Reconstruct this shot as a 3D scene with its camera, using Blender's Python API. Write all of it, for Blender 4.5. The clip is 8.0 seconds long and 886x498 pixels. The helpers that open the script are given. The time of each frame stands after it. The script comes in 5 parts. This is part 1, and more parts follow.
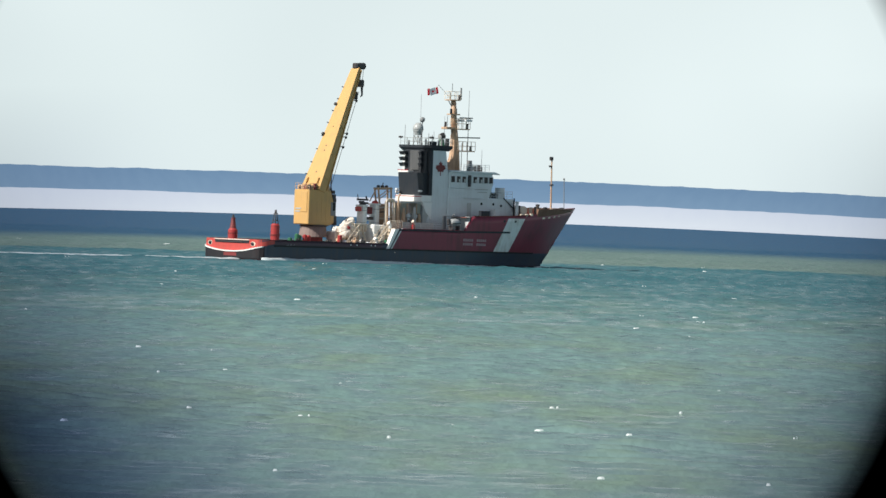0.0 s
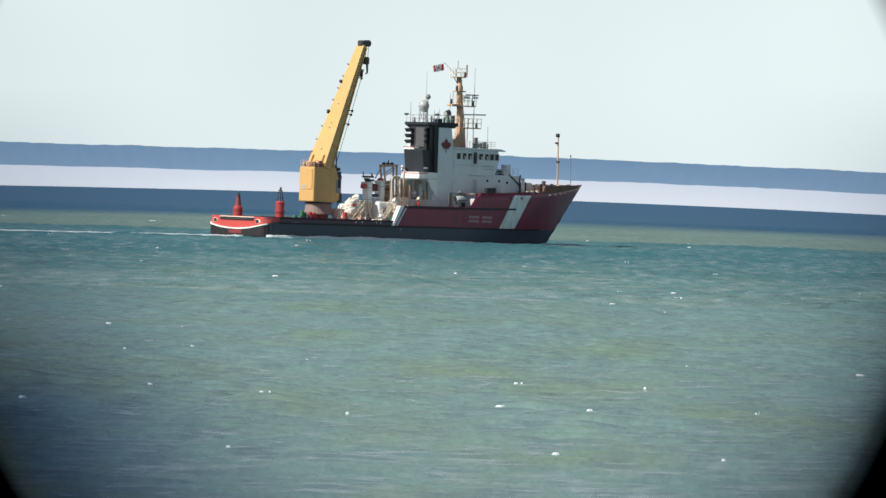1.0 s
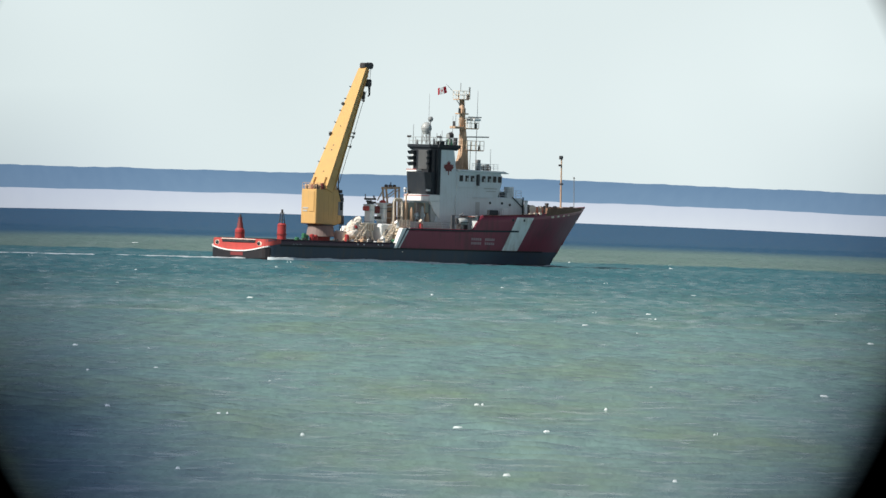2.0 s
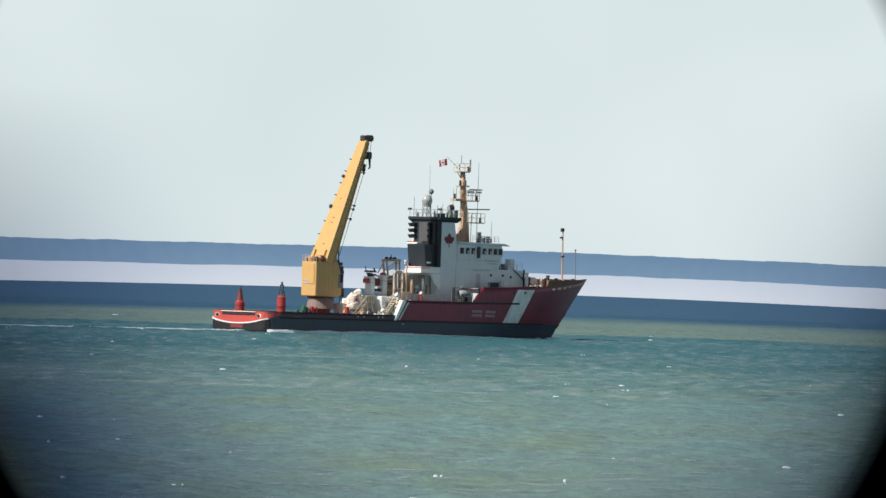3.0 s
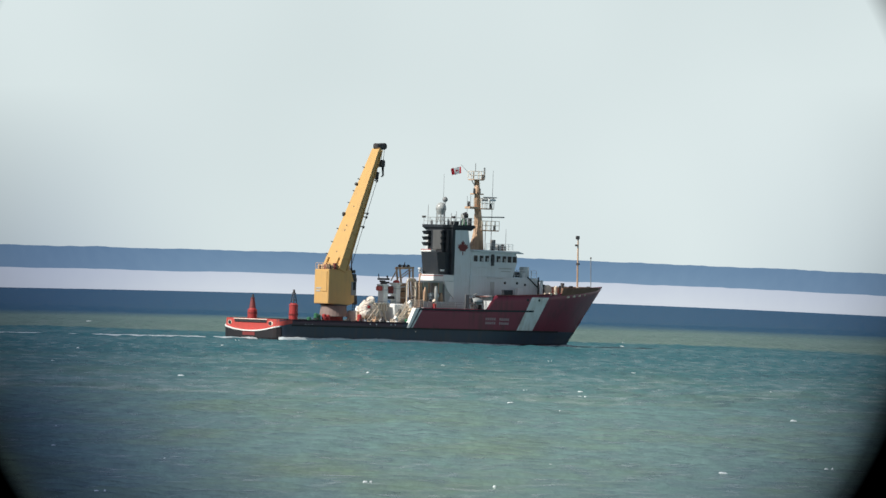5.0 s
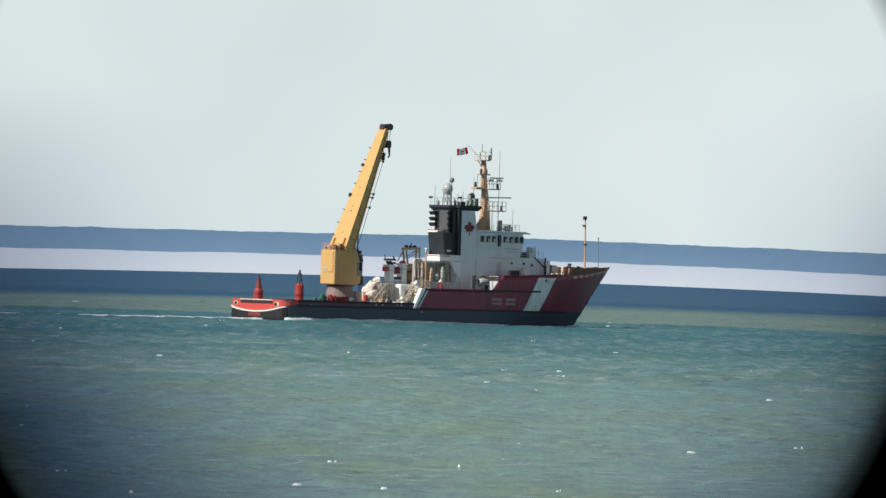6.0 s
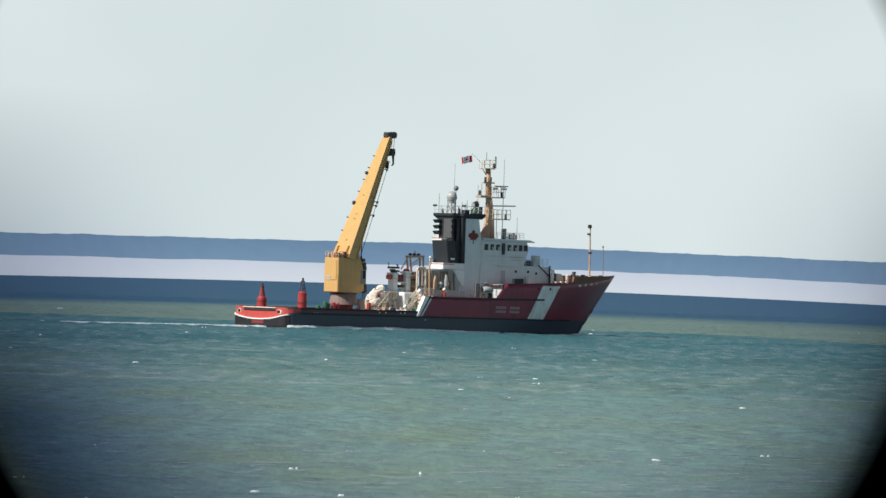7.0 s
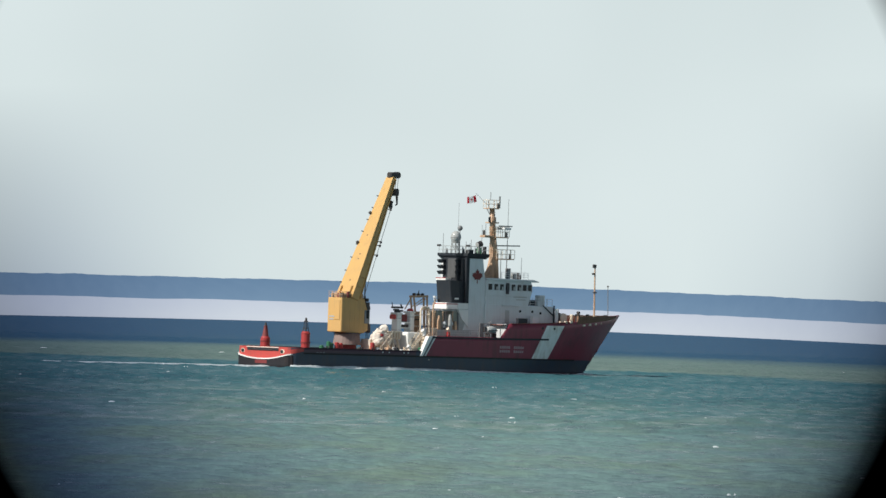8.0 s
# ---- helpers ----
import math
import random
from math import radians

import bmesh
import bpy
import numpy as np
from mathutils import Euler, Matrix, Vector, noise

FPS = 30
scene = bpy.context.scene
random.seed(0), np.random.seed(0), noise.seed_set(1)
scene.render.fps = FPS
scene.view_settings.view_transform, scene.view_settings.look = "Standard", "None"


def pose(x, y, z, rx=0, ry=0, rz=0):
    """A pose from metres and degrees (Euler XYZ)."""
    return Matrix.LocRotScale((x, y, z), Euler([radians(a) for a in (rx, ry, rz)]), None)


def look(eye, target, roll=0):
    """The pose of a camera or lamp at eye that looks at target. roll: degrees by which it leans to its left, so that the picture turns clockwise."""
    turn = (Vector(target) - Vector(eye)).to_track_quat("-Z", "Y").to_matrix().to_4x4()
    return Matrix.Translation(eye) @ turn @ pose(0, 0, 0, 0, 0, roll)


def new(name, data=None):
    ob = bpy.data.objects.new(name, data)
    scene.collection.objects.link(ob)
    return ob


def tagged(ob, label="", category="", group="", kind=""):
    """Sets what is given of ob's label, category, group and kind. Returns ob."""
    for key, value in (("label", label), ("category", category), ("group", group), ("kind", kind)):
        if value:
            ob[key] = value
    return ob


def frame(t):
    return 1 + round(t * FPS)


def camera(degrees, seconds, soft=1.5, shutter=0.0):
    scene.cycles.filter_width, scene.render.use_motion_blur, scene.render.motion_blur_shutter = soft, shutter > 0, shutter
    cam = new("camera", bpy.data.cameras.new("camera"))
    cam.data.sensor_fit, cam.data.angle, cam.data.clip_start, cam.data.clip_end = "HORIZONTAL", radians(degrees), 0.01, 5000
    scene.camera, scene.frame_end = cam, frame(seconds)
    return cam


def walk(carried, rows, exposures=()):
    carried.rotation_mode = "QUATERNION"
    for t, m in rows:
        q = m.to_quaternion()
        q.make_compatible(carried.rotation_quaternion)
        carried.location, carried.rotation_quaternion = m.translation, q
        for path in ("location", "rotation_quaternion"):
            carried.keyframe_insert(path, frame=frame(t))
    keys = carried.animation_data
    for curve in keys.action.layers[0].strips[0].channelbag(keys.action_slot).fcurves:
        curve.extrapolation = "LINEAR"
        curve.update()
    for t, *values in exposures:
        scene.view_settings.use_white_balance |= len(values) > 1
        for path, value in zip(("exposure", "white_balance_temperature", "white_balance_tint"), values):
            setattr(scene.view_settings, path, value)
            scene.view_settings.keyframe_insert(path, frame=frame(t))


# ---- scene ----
# The eye stands on the shore; the clip looks through a spotting scope at a ship under way.
EYE = (0.0, 0.0, 8.6)
FIELD = 7.0
cam = camera(FIELD, 8.0, soft=1.5)

# seconds, yaw, pitch, roll of the hand-held scope
FIRST = [
    (0.0, 0.4421, -0.3465, -2.063),
    (0.1, 0.4451, -0.2984, -2.027),
    (0.2, 0.4448, -0.1955, -1.990),
    (0.3, 0.4445, -0.1648, -1.954),
    (0.4, 0.4397, -0.0933, -1.918),
    (0.5, 0.4212, -0.1989, -1.882),
    (0.6, 0.4203, -0.2562, -1.894),
    (0.7, 0.4146, -0.2338, -1.906),
    (0.8, 0.3999, -0.2336, -1.918),
    (0.9, 0.3897, -0.3149, -1.929),
    (1.0, 0.3858, -0.5300, -1.941),
    (1.1, 0.3828, -0.4100, -1.959),
    (1.2, 0.3718, -0.4794, -1.977),
]
SECOND = [
    (2.3, 0.2882, -0.1578, -1.849),
    (2.4, 0.2831, -0.0303, -1.833),
    (2.5, 0.2640, 0.0890, -1.817),
    (2.6, 0.2670, 0.0126, -1.824),
    (2.7, 0.2525, 0.1165, -1.832),
    (2.8, 0.2469, 0.1479, -1.839),
    (2.9, 0.2324, 0.1525, -1.846),
    (3.0, 0.2083, 0.2169, -1.853),
    (3.1, 0.2129, 0.2424, -1.828),
    (3.2, 0.2035, 0.2600, -1.803),
    (3.3, 0.1986, 0.3453, -1.778),
    (3.4, 0.1891, 0.4397, -1.753),
    (3.5, 0.1743, 0.3685, -1.728),
]
THIRD = [
    (3.6, 0.1786, 0.3578, -1.746),
    (3.7, 0.1774, 0.2357, -1.763),
    (3.8, 0.1808, 0.1044, -1.780),
    (3.9, 0.1796, 0.2171, -1.797),
    (4.0, 0.1632, 0.2642, -1.814),
    (4.1, 0.1644, 0.3115, -1.796),
    (4.2, 0.1549, 0.4150, -1.778),
    (4.3, 0.1544, 0.3783, -1.760),
    (4.4, 0.1485, 0.5630, -1.741),
    (4.5, 0.1350, 0.5239, -1.723),
    (4.6, 0.1416, 0.3956, -1.777),
    (4.7, 0.1195, 0.3363, -1.832),
]
LAST = [
    (5.8, 0.0826, 0.1350, -1.769),
    (5.9, 0.0774, 0.1030, -1.763),
    (6.0, 0.0684, 0.1179, -1.757),
    (6.1, 0.0619, 0.1389, -1.781),
    (6.2, 0.0472, 0.2023, -1.805),
    (6.3, 0.0459, 0.1344, -1.829),
    (6.4, 0.0402, 0.2066, -1.853),
    (6.5, 0.0396, 0.1675, -1.877),
    (6.6, 0.0338, 0.2241, -1.874),
    (6.8, 0.0098, 0.4000, -1.869),
    (7.0, -0.0000, 0.1810, -1.863),
    (7.2, -0.0064, 0.3038, -1.850),
    (7.3, -0.0115, 0.2674, -1.843),
    (7.4, -0.0212, 0.3575, -1.836),
    (7.5, -0.0345, 0.3561, -1.830),
    (7.7, -0.0457, 0.3253, -1.826),
    (7.8, -0.0555, 0.3974, -1.824),
    (8.0, -0.0678, 0.4948, -1.820),
]
TURNS = FIRST + SECOND + THIRD + LAST
VIEWS = [(t, pose(*EYE, 90 + p, r, y)) for t, y, p, r in TURNS]
# the phone holds its exposure a little higher while more dark water fills the view
walk(cam, VIEWS, exposures=[(0, 0.16), (1.2, 0.16), (2.5, 0.06), (4.5, 0.0), (8, -0.02)])

# the ship's way: metres along its heading, and a slow turn to starboard
SPEED, HEADING = 2.2, 39.5
SHIP_ROWS = []
for t in (0, 1, 2, 3, 4, 5, 6, 7, 8):
    run = SPEED * (t - 7)
    SHIP_ROWS.append((t, pose(-26.73 + run * math.cos(radians(HEADING)), 1062.0 + run * math.sin(radians(HEADING)), 0,
                              0, 0, HEADING - 0.5 * (t - 7))))
SHIP_AT = dict(SHIP_ROWS)
LEVEL = -0.35                  # the water, below the ship's own zero
DRIFT = (-1.3, -0.7)          # the wind drives waves and foam, metres a second

# ---- light ----
SUN_TO = Vector((-0.86, -0.50, 0.80)).normalized()
world = bpy.data.worlds.new("sky")
scene.world = world
world.use_nodes = True
wn, wl = world.node_tree.nodes, world.node_tree.links
sky = wn.new("ShaderNodeTexSky")
sky.sky_type, sky.sun_disc = "NISHITA", False
sky.sun_elevation = math.asin(SUN_TO.z)
sky.sun_rotation = math.atan2(SUN_TO.x, SUN_TO.y)
sky.dust_density, sky.air_density, sky.ozone_density = 1.0, 1.0, 1.0
scaled = wn.new("ShaderNodeMix")
scaled.data_type, scaled.blend_type = "RGBA", "MULTIPLY"
scaled.inputs[0].default_value = 1.0
scaled.inputs[7].default_value = (0.05, 0.05, 0.05, 1)
wl.new(sky.outputs[0], scaled.inputs[6])
# thin bright cloud veils the sky
coord = wn.new("ShaderNodeTexCoord")
veil_noise = wn.new("ShaderNodeTexNoise")
veil_noise.inputs["Scale"].default_value, veil_noise.inputs["Detail"].default_value = 13.0, 2.0
wl.new(coord.outputs["Generated"], veil_noise.inputs["Vector"])
veil = wn.new("ShaderNodeValToRGB")
veil.color_ramp.elements[0].position, veil.color_ramp.elements[1].position = 0.3, 0.72
veil.color_ramp.elements[0].color = (0.635, 0.728, 0.740, 1)
veil.color_ramp.elements[1].color = (0.772, 0.868, 0.875, 1)
wl.new(veil_noise.outputs["Fac"], veil.inputs[0])
veiled = wn.new("ShaderNodeMix")
veiled.data_type = "RGBA"
aim = wn.new("ShaderNodeSeparateXYZ")
wl.new(coord.outputs["Generated"], aim.inputs[0])
thin = wn.new("ShaderNodeMapRange")          # the veil is thick along the horizon, and thins out overhead
thin.inputs["From Min"].default_value, thin.inputs["From Max"].default_value = 0.065, 0.19
thin.inputs["To Min"].default_value, thin.inputs["To Max"].default_value = 0.96, 0.10
wl.new(aim.outputs["Z"], thin.inputs["Value"])
wl.new(thin.outputs[0], veiled.inputs[0])
wl.new(scaled.outputs[2], veiled.inputs[6])
wl.new(veil.outputs[0], veiled.inputs[7])
wl.new(veiled.outputs[2], wn["Background"].inputs["Color"])
wn["Background"].inputs["Strength"].default_value = 1.0

sun_data = bpy.data.lights.new("sun", "SUN")
sun_data.energy, sun_data.angle, sun_data.color = 5.0, radians(0.6), (1.0, 0.95, 0.86)
sun = new("sun", sun_data)
sun.matrix_world = look(SUN_TO * 300, (0, 0, 0))


# ---- materials ----
def material(name):
    m = bpy.data.materials.new(name)
    m.use_nodes = True
    return m, m.node_tree.nodes, m.node_tree.links, m.node_tree.nodes["Principled BSDF"]


def weathered(name, colour, dirt, rough=0.45, metal=0.0, scale=0.6, amount=0.5, streak=True):
    """Painted or bare metal with broad stains, downward streaks and fine grain."""
    m, n, l, p = material(name)
    co = n.new("ShaderNodeTexCoord")
    big = n.new("ShaderNodeTexNoise")
    big.inputs["Scale"].default_value, big.inputs["Detail"].default_value = scale, 5
    l.new(co.outputs["Object"], big.inputs["Vector"])
    run = n.new("ShaderNodeTexNoise")
    squeeze = n.new("ShaderNodeMapping")
    squeeze.inputs["Scale"].default_value = (2.2, 2.2, 0.22 if streak else 2.2)
    l.new(co.outputs["Object"], squeeze.inputs["Vector"])
    l.new(squeeze.outputs[0], run.inputs["Vector"])
    run.inputs["Scale"].default_value, run.inputs["Detail"].default_value = 1.6, 6
    mul = n.new("ShaderNodeMath")
    mul.operation = "MULTIPLY"
    l.new(big.outputs["Fac"], mul.inputs[0])
    l.new(run.outputs["Fac"], mul.inputs[1])
    ramp = n.new("ShaderNodeMapRange")
    ramp.inputs["From Min"].default_value, ramp.inputs["From Max"].default_value = 0.2, 0.45
    ramp.inputs["To Max"].default_value = amount
    l.new(mul.outputs[0], ramp.inputs["Value"])
    mix = n.new("ShaderNodeMix")
    mix.data_type = "RGBA"
    mix.inputs[6].default_value, mix.inputs[7].default_value = (*colour, 1), (*dirt, 1)
    l.new(ramp.outputs[0], mix.inputs[0])
    l.new(mix.outputs[2], p.inputs["Base Color"])
    fine = n.new("ShaderNodeTexNoise")
    fine.inputs["Scale"].default_value = 14
    l.new(co.outputs["Object"], fine.inputs["Vector"])
    bump = n.new("ShaderNodeBump")
    bump.inputs["Strength"].default_value, bump.inputs["Distance"].default_value = 0.15, 0.02
    l.new(fine.outputs["Fac"], bump.inputs["Height"])
    l.new(bump.outputs[0], p.inputs["Normal"])
    p.inputs["Roughness"].default_value, p.inputs["Metallic"].default_value = rough, metal
    return m


def ramp_mask(n, l, value, at, soft):
    """0 below at, 1 above it."""
    r = n.new("ShaderNodeMapRange")
    r.inputs["From Min"].default_value, r.inputs["From Max"].default_value = at - soft, at + soft
    l.new(value, r.inputs["Value"])
    return r.outputs[0]


def combine(n, l, op, a, b):
    q = n.new("ShaderNodeMath")
    q.operation = op
    for i, v in enumerate((a, b)):
        if isinstance(v, (int, float)):
            q.inputs[i].default_value = v
        else:
            l.new(v, q.inputs[i])
    return q.outputs[0]


def blend(n, l, fac, a, b):
    q = n.new("ShaderNodeMix")
    q.data_type = "RGBA"
    l.new(fac, q.inputs[0])
    for i, v in ((6, a), (7, b)):
        if isinstance(v, tuple):
            q.inputs[i].default_value = v
        else:
            l.new(v, q.inputs[i])
    return q.outputs[2]


def hull_paint():
    """Black below, red above with a slanting white band, rust and scuffs, by the ship's own axes."""
    m, n, l, p = material("hull_paint")
    co = n.new("ShaderNodeTexCoord")
    sep = n.new("ShaderNodeSeparateXYZ")
    l.new(co.outputs["Object"], sep.inputs[0])
    x, z = sep.outputs[0], sep.outputs[2]
    slant = combine(n, l, "SUBTRACT", x, combine(n, l, "MULTIPLY", z, 0.46))
    band = combine(n, l, "MULTIPLY", ramp_mask(n, l, slant, 45.55, 0.04),
                   combine(n, l, "SUBTRACT", 1.0, ramp_mask(n, l, slant, 49.35, 0.04)))
    aft = combine(n, l, "SUBTRACT", x, combine(n, l, "MULTIPLY", z, 0.62))
    aft_white = combine(n, l, "MULTIPLY", ramp_mask(n, l, aft, 24.0, 0.04),
                        combine(n, l, "SUBTRACT", 1.0, ramp_mask(n, l, aft, 24.3, 0.04)))
    band = combine(n, l, "MULTIPLY", band, combine(n, l, "SUBTRACT", 1.0, ramp_mask(n, l, z, 6.98, 0.04)))
    white_mask = combine(n, l, "MAXIMUM", band, aft_white)
    black_line = combine(n, l, "SUBTRACT", z, 1.85)
    upper = combine(n, l, "MULTIPLY", ramp_mask(n, l, black_line, 0.0, 0.05), ramp_mask(n, l, aft, 24.0, 0.04))
    stain = n.new("ShaderNodeTexNoise")
    stain.inputs["Scale"].default_value, stain.inputs["Detail"].default_value = 0.35, 7
    l.new(co.outputs["Object"], stain.inputs["Vector"])
    streaks = n.new("ShaderNodeTexNoise")
    sq = n.new("ShaderNodeMapping")
    sq.inputs["Scale"].default_value = (1.8, 1.8, 0.16)
    l.new(co.outputs["Object"], sq.inputs["Vector"])
    l.new(sq.outputs[0], streaks.inputs["Vector"])
    streaks.inputs["Scale"].default_value, streaks.inputs["Detail"].default_value = 1.0, 6
    worn = ramp_mask(n, l, combine(n, l, "MULTIPLY", stain.outputs["Fac"], streaks.outputs["Fac"]), 0.30, 0.08)
    # red and black lifted a little: distance haze put into the paint colour
    red = blend(n, l, worn, (0.225, 0.033, 0.058, 1), (0.16, 0.032, 0.048, 1))
    white = blend(n, l, worn, (0.74, 0.76, 0.76, 1), (0.55, 0.54, 0.50, 1))
    black = blend(n, l, worn, (0.035, 0.051, 0.080, 1), (0.050, 0.054, 0.068, 1))
    black = blend(n, l, combine(n, l, "MULTIPLY", ramp_mask(n, l, z, 1.98, 0.04), combine(n, l, "SUBTRACT", 1.0, ramp_mask(n, l, x, 23.6, 0.05))), black, (0.075, 0.040, 0.055, 1))
    foot = combine(n, l, "SUBTRACT", 1.0, ramp_mask(n, l, z, -0.08, 0.05))
    black = blend(n, l, foot, black, (0.075, 0.016, 0.022, 1))
    colour = blend(n, l, upper, black, blend(n, l, white_mask, red, white))
    l.new(colour, p.inputs["Base Color"])
    dent = n.new("ShaderNodeTexNoise")
    dent.inputs["Scale"].default_value = 0.9
    l.new(co.outputs["Object"], dent.inputs["Vector"])
    bump = n.new("ShaderNodeBump")
    bump.inputs["Strength"].default_value, bump.inputs["Distance"].default_value = 0.25, 0.05
    l.new(dent.outputs["Fac"], bump.inputs["Height"])
    l.new(bump.outputs[0], p.inputs["Normal"])
    p.inputs["Roughness"].default_value = 0.38
    return m


def water_material():
    """Silty lake water: green and bluer bands, long and uneven, across the bay."""
    m, n, l, p = material("lake_water")
    co = n.new("ShaderNodeTexCoord")
    sep = n.new("ShaderNodeSeparateXYZ")
    l.new(co.outputs["Object"], sep.inputs[0])
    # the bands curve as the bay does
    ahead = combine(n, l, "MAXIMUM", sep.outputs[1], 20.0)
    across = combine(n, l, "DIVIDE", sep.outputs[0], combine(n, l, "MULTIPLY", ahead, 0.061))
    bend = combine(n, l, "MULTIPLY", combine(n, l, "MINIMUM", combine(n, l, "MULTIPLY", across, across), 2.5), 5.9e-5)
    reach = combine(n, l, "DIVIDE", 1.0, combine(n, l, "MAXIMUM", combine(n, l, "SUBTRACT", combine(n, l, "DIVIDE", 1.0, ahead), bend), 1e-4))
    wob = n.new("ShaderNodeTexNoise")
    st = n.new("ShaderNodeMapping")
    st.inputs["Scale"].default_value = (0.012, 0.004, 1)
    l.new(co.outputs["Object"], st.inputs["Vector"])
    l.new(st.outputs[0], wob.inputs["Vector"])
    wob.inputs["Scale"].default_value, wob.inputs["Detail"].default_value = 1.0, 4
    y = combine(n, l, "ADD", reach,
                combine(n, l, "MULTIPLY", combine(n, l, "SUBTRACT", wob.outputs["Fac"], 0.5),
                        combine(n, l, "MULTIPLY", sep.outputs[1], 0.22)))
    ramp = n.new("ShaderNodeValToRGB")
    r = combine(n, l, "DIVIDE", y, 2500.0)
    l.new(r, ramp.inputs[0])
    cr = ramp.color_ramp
    # near stops lightened: sky glint put into the base colour
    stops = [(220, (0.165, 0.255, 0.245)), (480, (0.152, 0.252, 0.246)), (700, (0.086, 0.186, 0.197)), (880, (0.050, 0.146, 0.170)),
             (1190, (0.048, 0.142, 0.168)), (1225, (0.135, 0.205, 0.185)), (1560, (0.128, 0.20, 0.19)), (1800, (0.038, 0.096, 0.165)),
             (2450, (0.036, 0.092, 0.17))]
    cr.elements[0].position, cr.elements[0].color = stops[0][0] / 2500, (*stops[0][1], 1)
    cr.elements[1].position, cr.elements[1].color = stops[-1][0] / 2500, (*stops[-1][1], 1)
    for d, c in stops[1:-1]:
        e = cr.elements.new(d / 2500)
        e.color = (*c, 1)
    patch = n.new("ShaderNodeTexNoise")
    sp = n.new("ShaderNodeMapping")
    sp.inputs["Scale"].default_value = (0.11, 0.02, 1)
    l.new(co.outputs["Object"], sp.inputs["Vector"])
    l.new(sp.outputs[0], patch.inputs["Vector"])
    patch.inputs["Scale"].default_value, patch.inputs["Detail"].default_value = 1.0, 5
    silt = n.new("ShaderNodeMix")
    silt.data_type = "RGBA"
    shallow = combine(n, l, "SUBTRACT", 1.0, ramp_mask(n, l, y, 650, 330))      # the silt stays in the shallows
    l.new(combine(n, l, "MULTIPLY", ramp_mask(n, l, patch.outputs["Fac"], 0.57, 0.12), combine(n, l, "MULTIPLY", shallow, 0.5)), silt.inputs[0])
    l.new(ramp.outputs[0], silt.inputs[6])
    silt.inputs[7].default_value = (0.175, 0.225, 0.12, 1)
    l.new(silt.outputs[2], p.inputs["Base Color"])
    heights = []
    for scale, detail, stretch in ((1.0, 4, (1.5, 0.5, 1)), (1.0, 3, (4.5, 1.8, 1))):
        rip = n.new("ShaderNodeTexNoise")
        mp = n.new("ShaderNodeMapping")
        mp.inputs["Scale"].default_value = stretch
        mp.inputs["Rotation"].default_value = (0, 0, 0.06)
        l.new(co.outputs["Object"], mp.inputs["Vector"])
        l.new(mp.outputs[0], rip.inputs["Vector"])
        rip.inputs["Scale"].default_value, rip.inputs["Detail"].default_value = scale, detail
        heights.append(rip.outputs["Fac"])
    bump = n.new("ShaderNodeBump")
    bump.inputs["Strength"].default_value, bump.inputs["Distance"].default_value = 0.5, 0.18
    l.new(combine(n, l, "ADD", heights[0], combine(n, l, "MULTIPLY", heights[1], 0.15)), bump.inputs["Height"])
    l.new(bump.outputs[0], p.inputs["Normal"])
    p.inputs["Roughness"].default_value, p.inputs["Specular IOR Level"].default_value = 0.6, 0.0
    # a wind-roughened surface mirrors less of the sky at a low angle than a flat one
    gloss = n.new("ShaderNodeBsdfGlossy")
    gloss.inputs["Roughness"].default_value = 0.12
    l.new(bump.outputs[0], gloss.inputs["Normal"])
    fres = n.new("ShaderNodeFresnel")
    fres.inputs["IOR"].default_value = 1.33
    l.new(bump.outputs[0], fres.inputs["Normal"])
    both = n.new("ShaderNodeMixShader")
    # cat's paws: gusts ruffle the water in streaks, which mirror more or less of the sky
    paws = n.new("ShaderNodeTexNoise")
    pm = n.new("ShaderNodeMapping")
    pm.inputs["Scale"].default_value = (0.6, 0.075, 1)
    l.new(co.outputs["Object"], pm.inputs["Vector"])
    l.new(pm.outputs[0], paws.inputs["Vector"])
    paws.inputs["Scale"].default_value, paws.inputs["Detail"].default_value, paws.inputs["Roughness"].default_value = 1.0, 3, 0.55
    ruffle = n.new("ShaderNodeMapRange")
    ruffle.inputs["From Min"].default_value, ruffle.inputs["From Max"].default_value = 0.36, 0.66
    ruffle.inputs["To Min"].default_value, ruffle.inputs["To Max"].default_value = 0.0, 0.55
    l.new(paws.outputs["Fac"], ruffle.inputs["Value"])
    # sky reflection turned down by distance, for the low angle far out
    gloss_falloff = n.new("ShaderNodeMapRange")
    gloss_falloff.inputs["From Min"].default_value, gloss_falloff.inputs["From Max"].default_value = 350, 1700
    gloss_falloff.inputs["To Min"].default_value, gloss_falloff.inputs["To Max"].default_value = 1.0, 0.22
    l.new(sep.outputs[1], gloss_falloff.inputs["Value"])
    l.new(combine(n, l, "MULTIPLY", combine(n, l, "MINIMUM", fres.outputs[0], ruffle.outputs[0]), gloss_falloff.outputs[0]), both.inputs[0])
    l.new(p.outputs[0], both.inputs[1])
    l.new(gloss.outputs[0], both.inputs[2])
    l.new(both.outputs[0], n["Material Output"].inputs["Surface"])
    return m


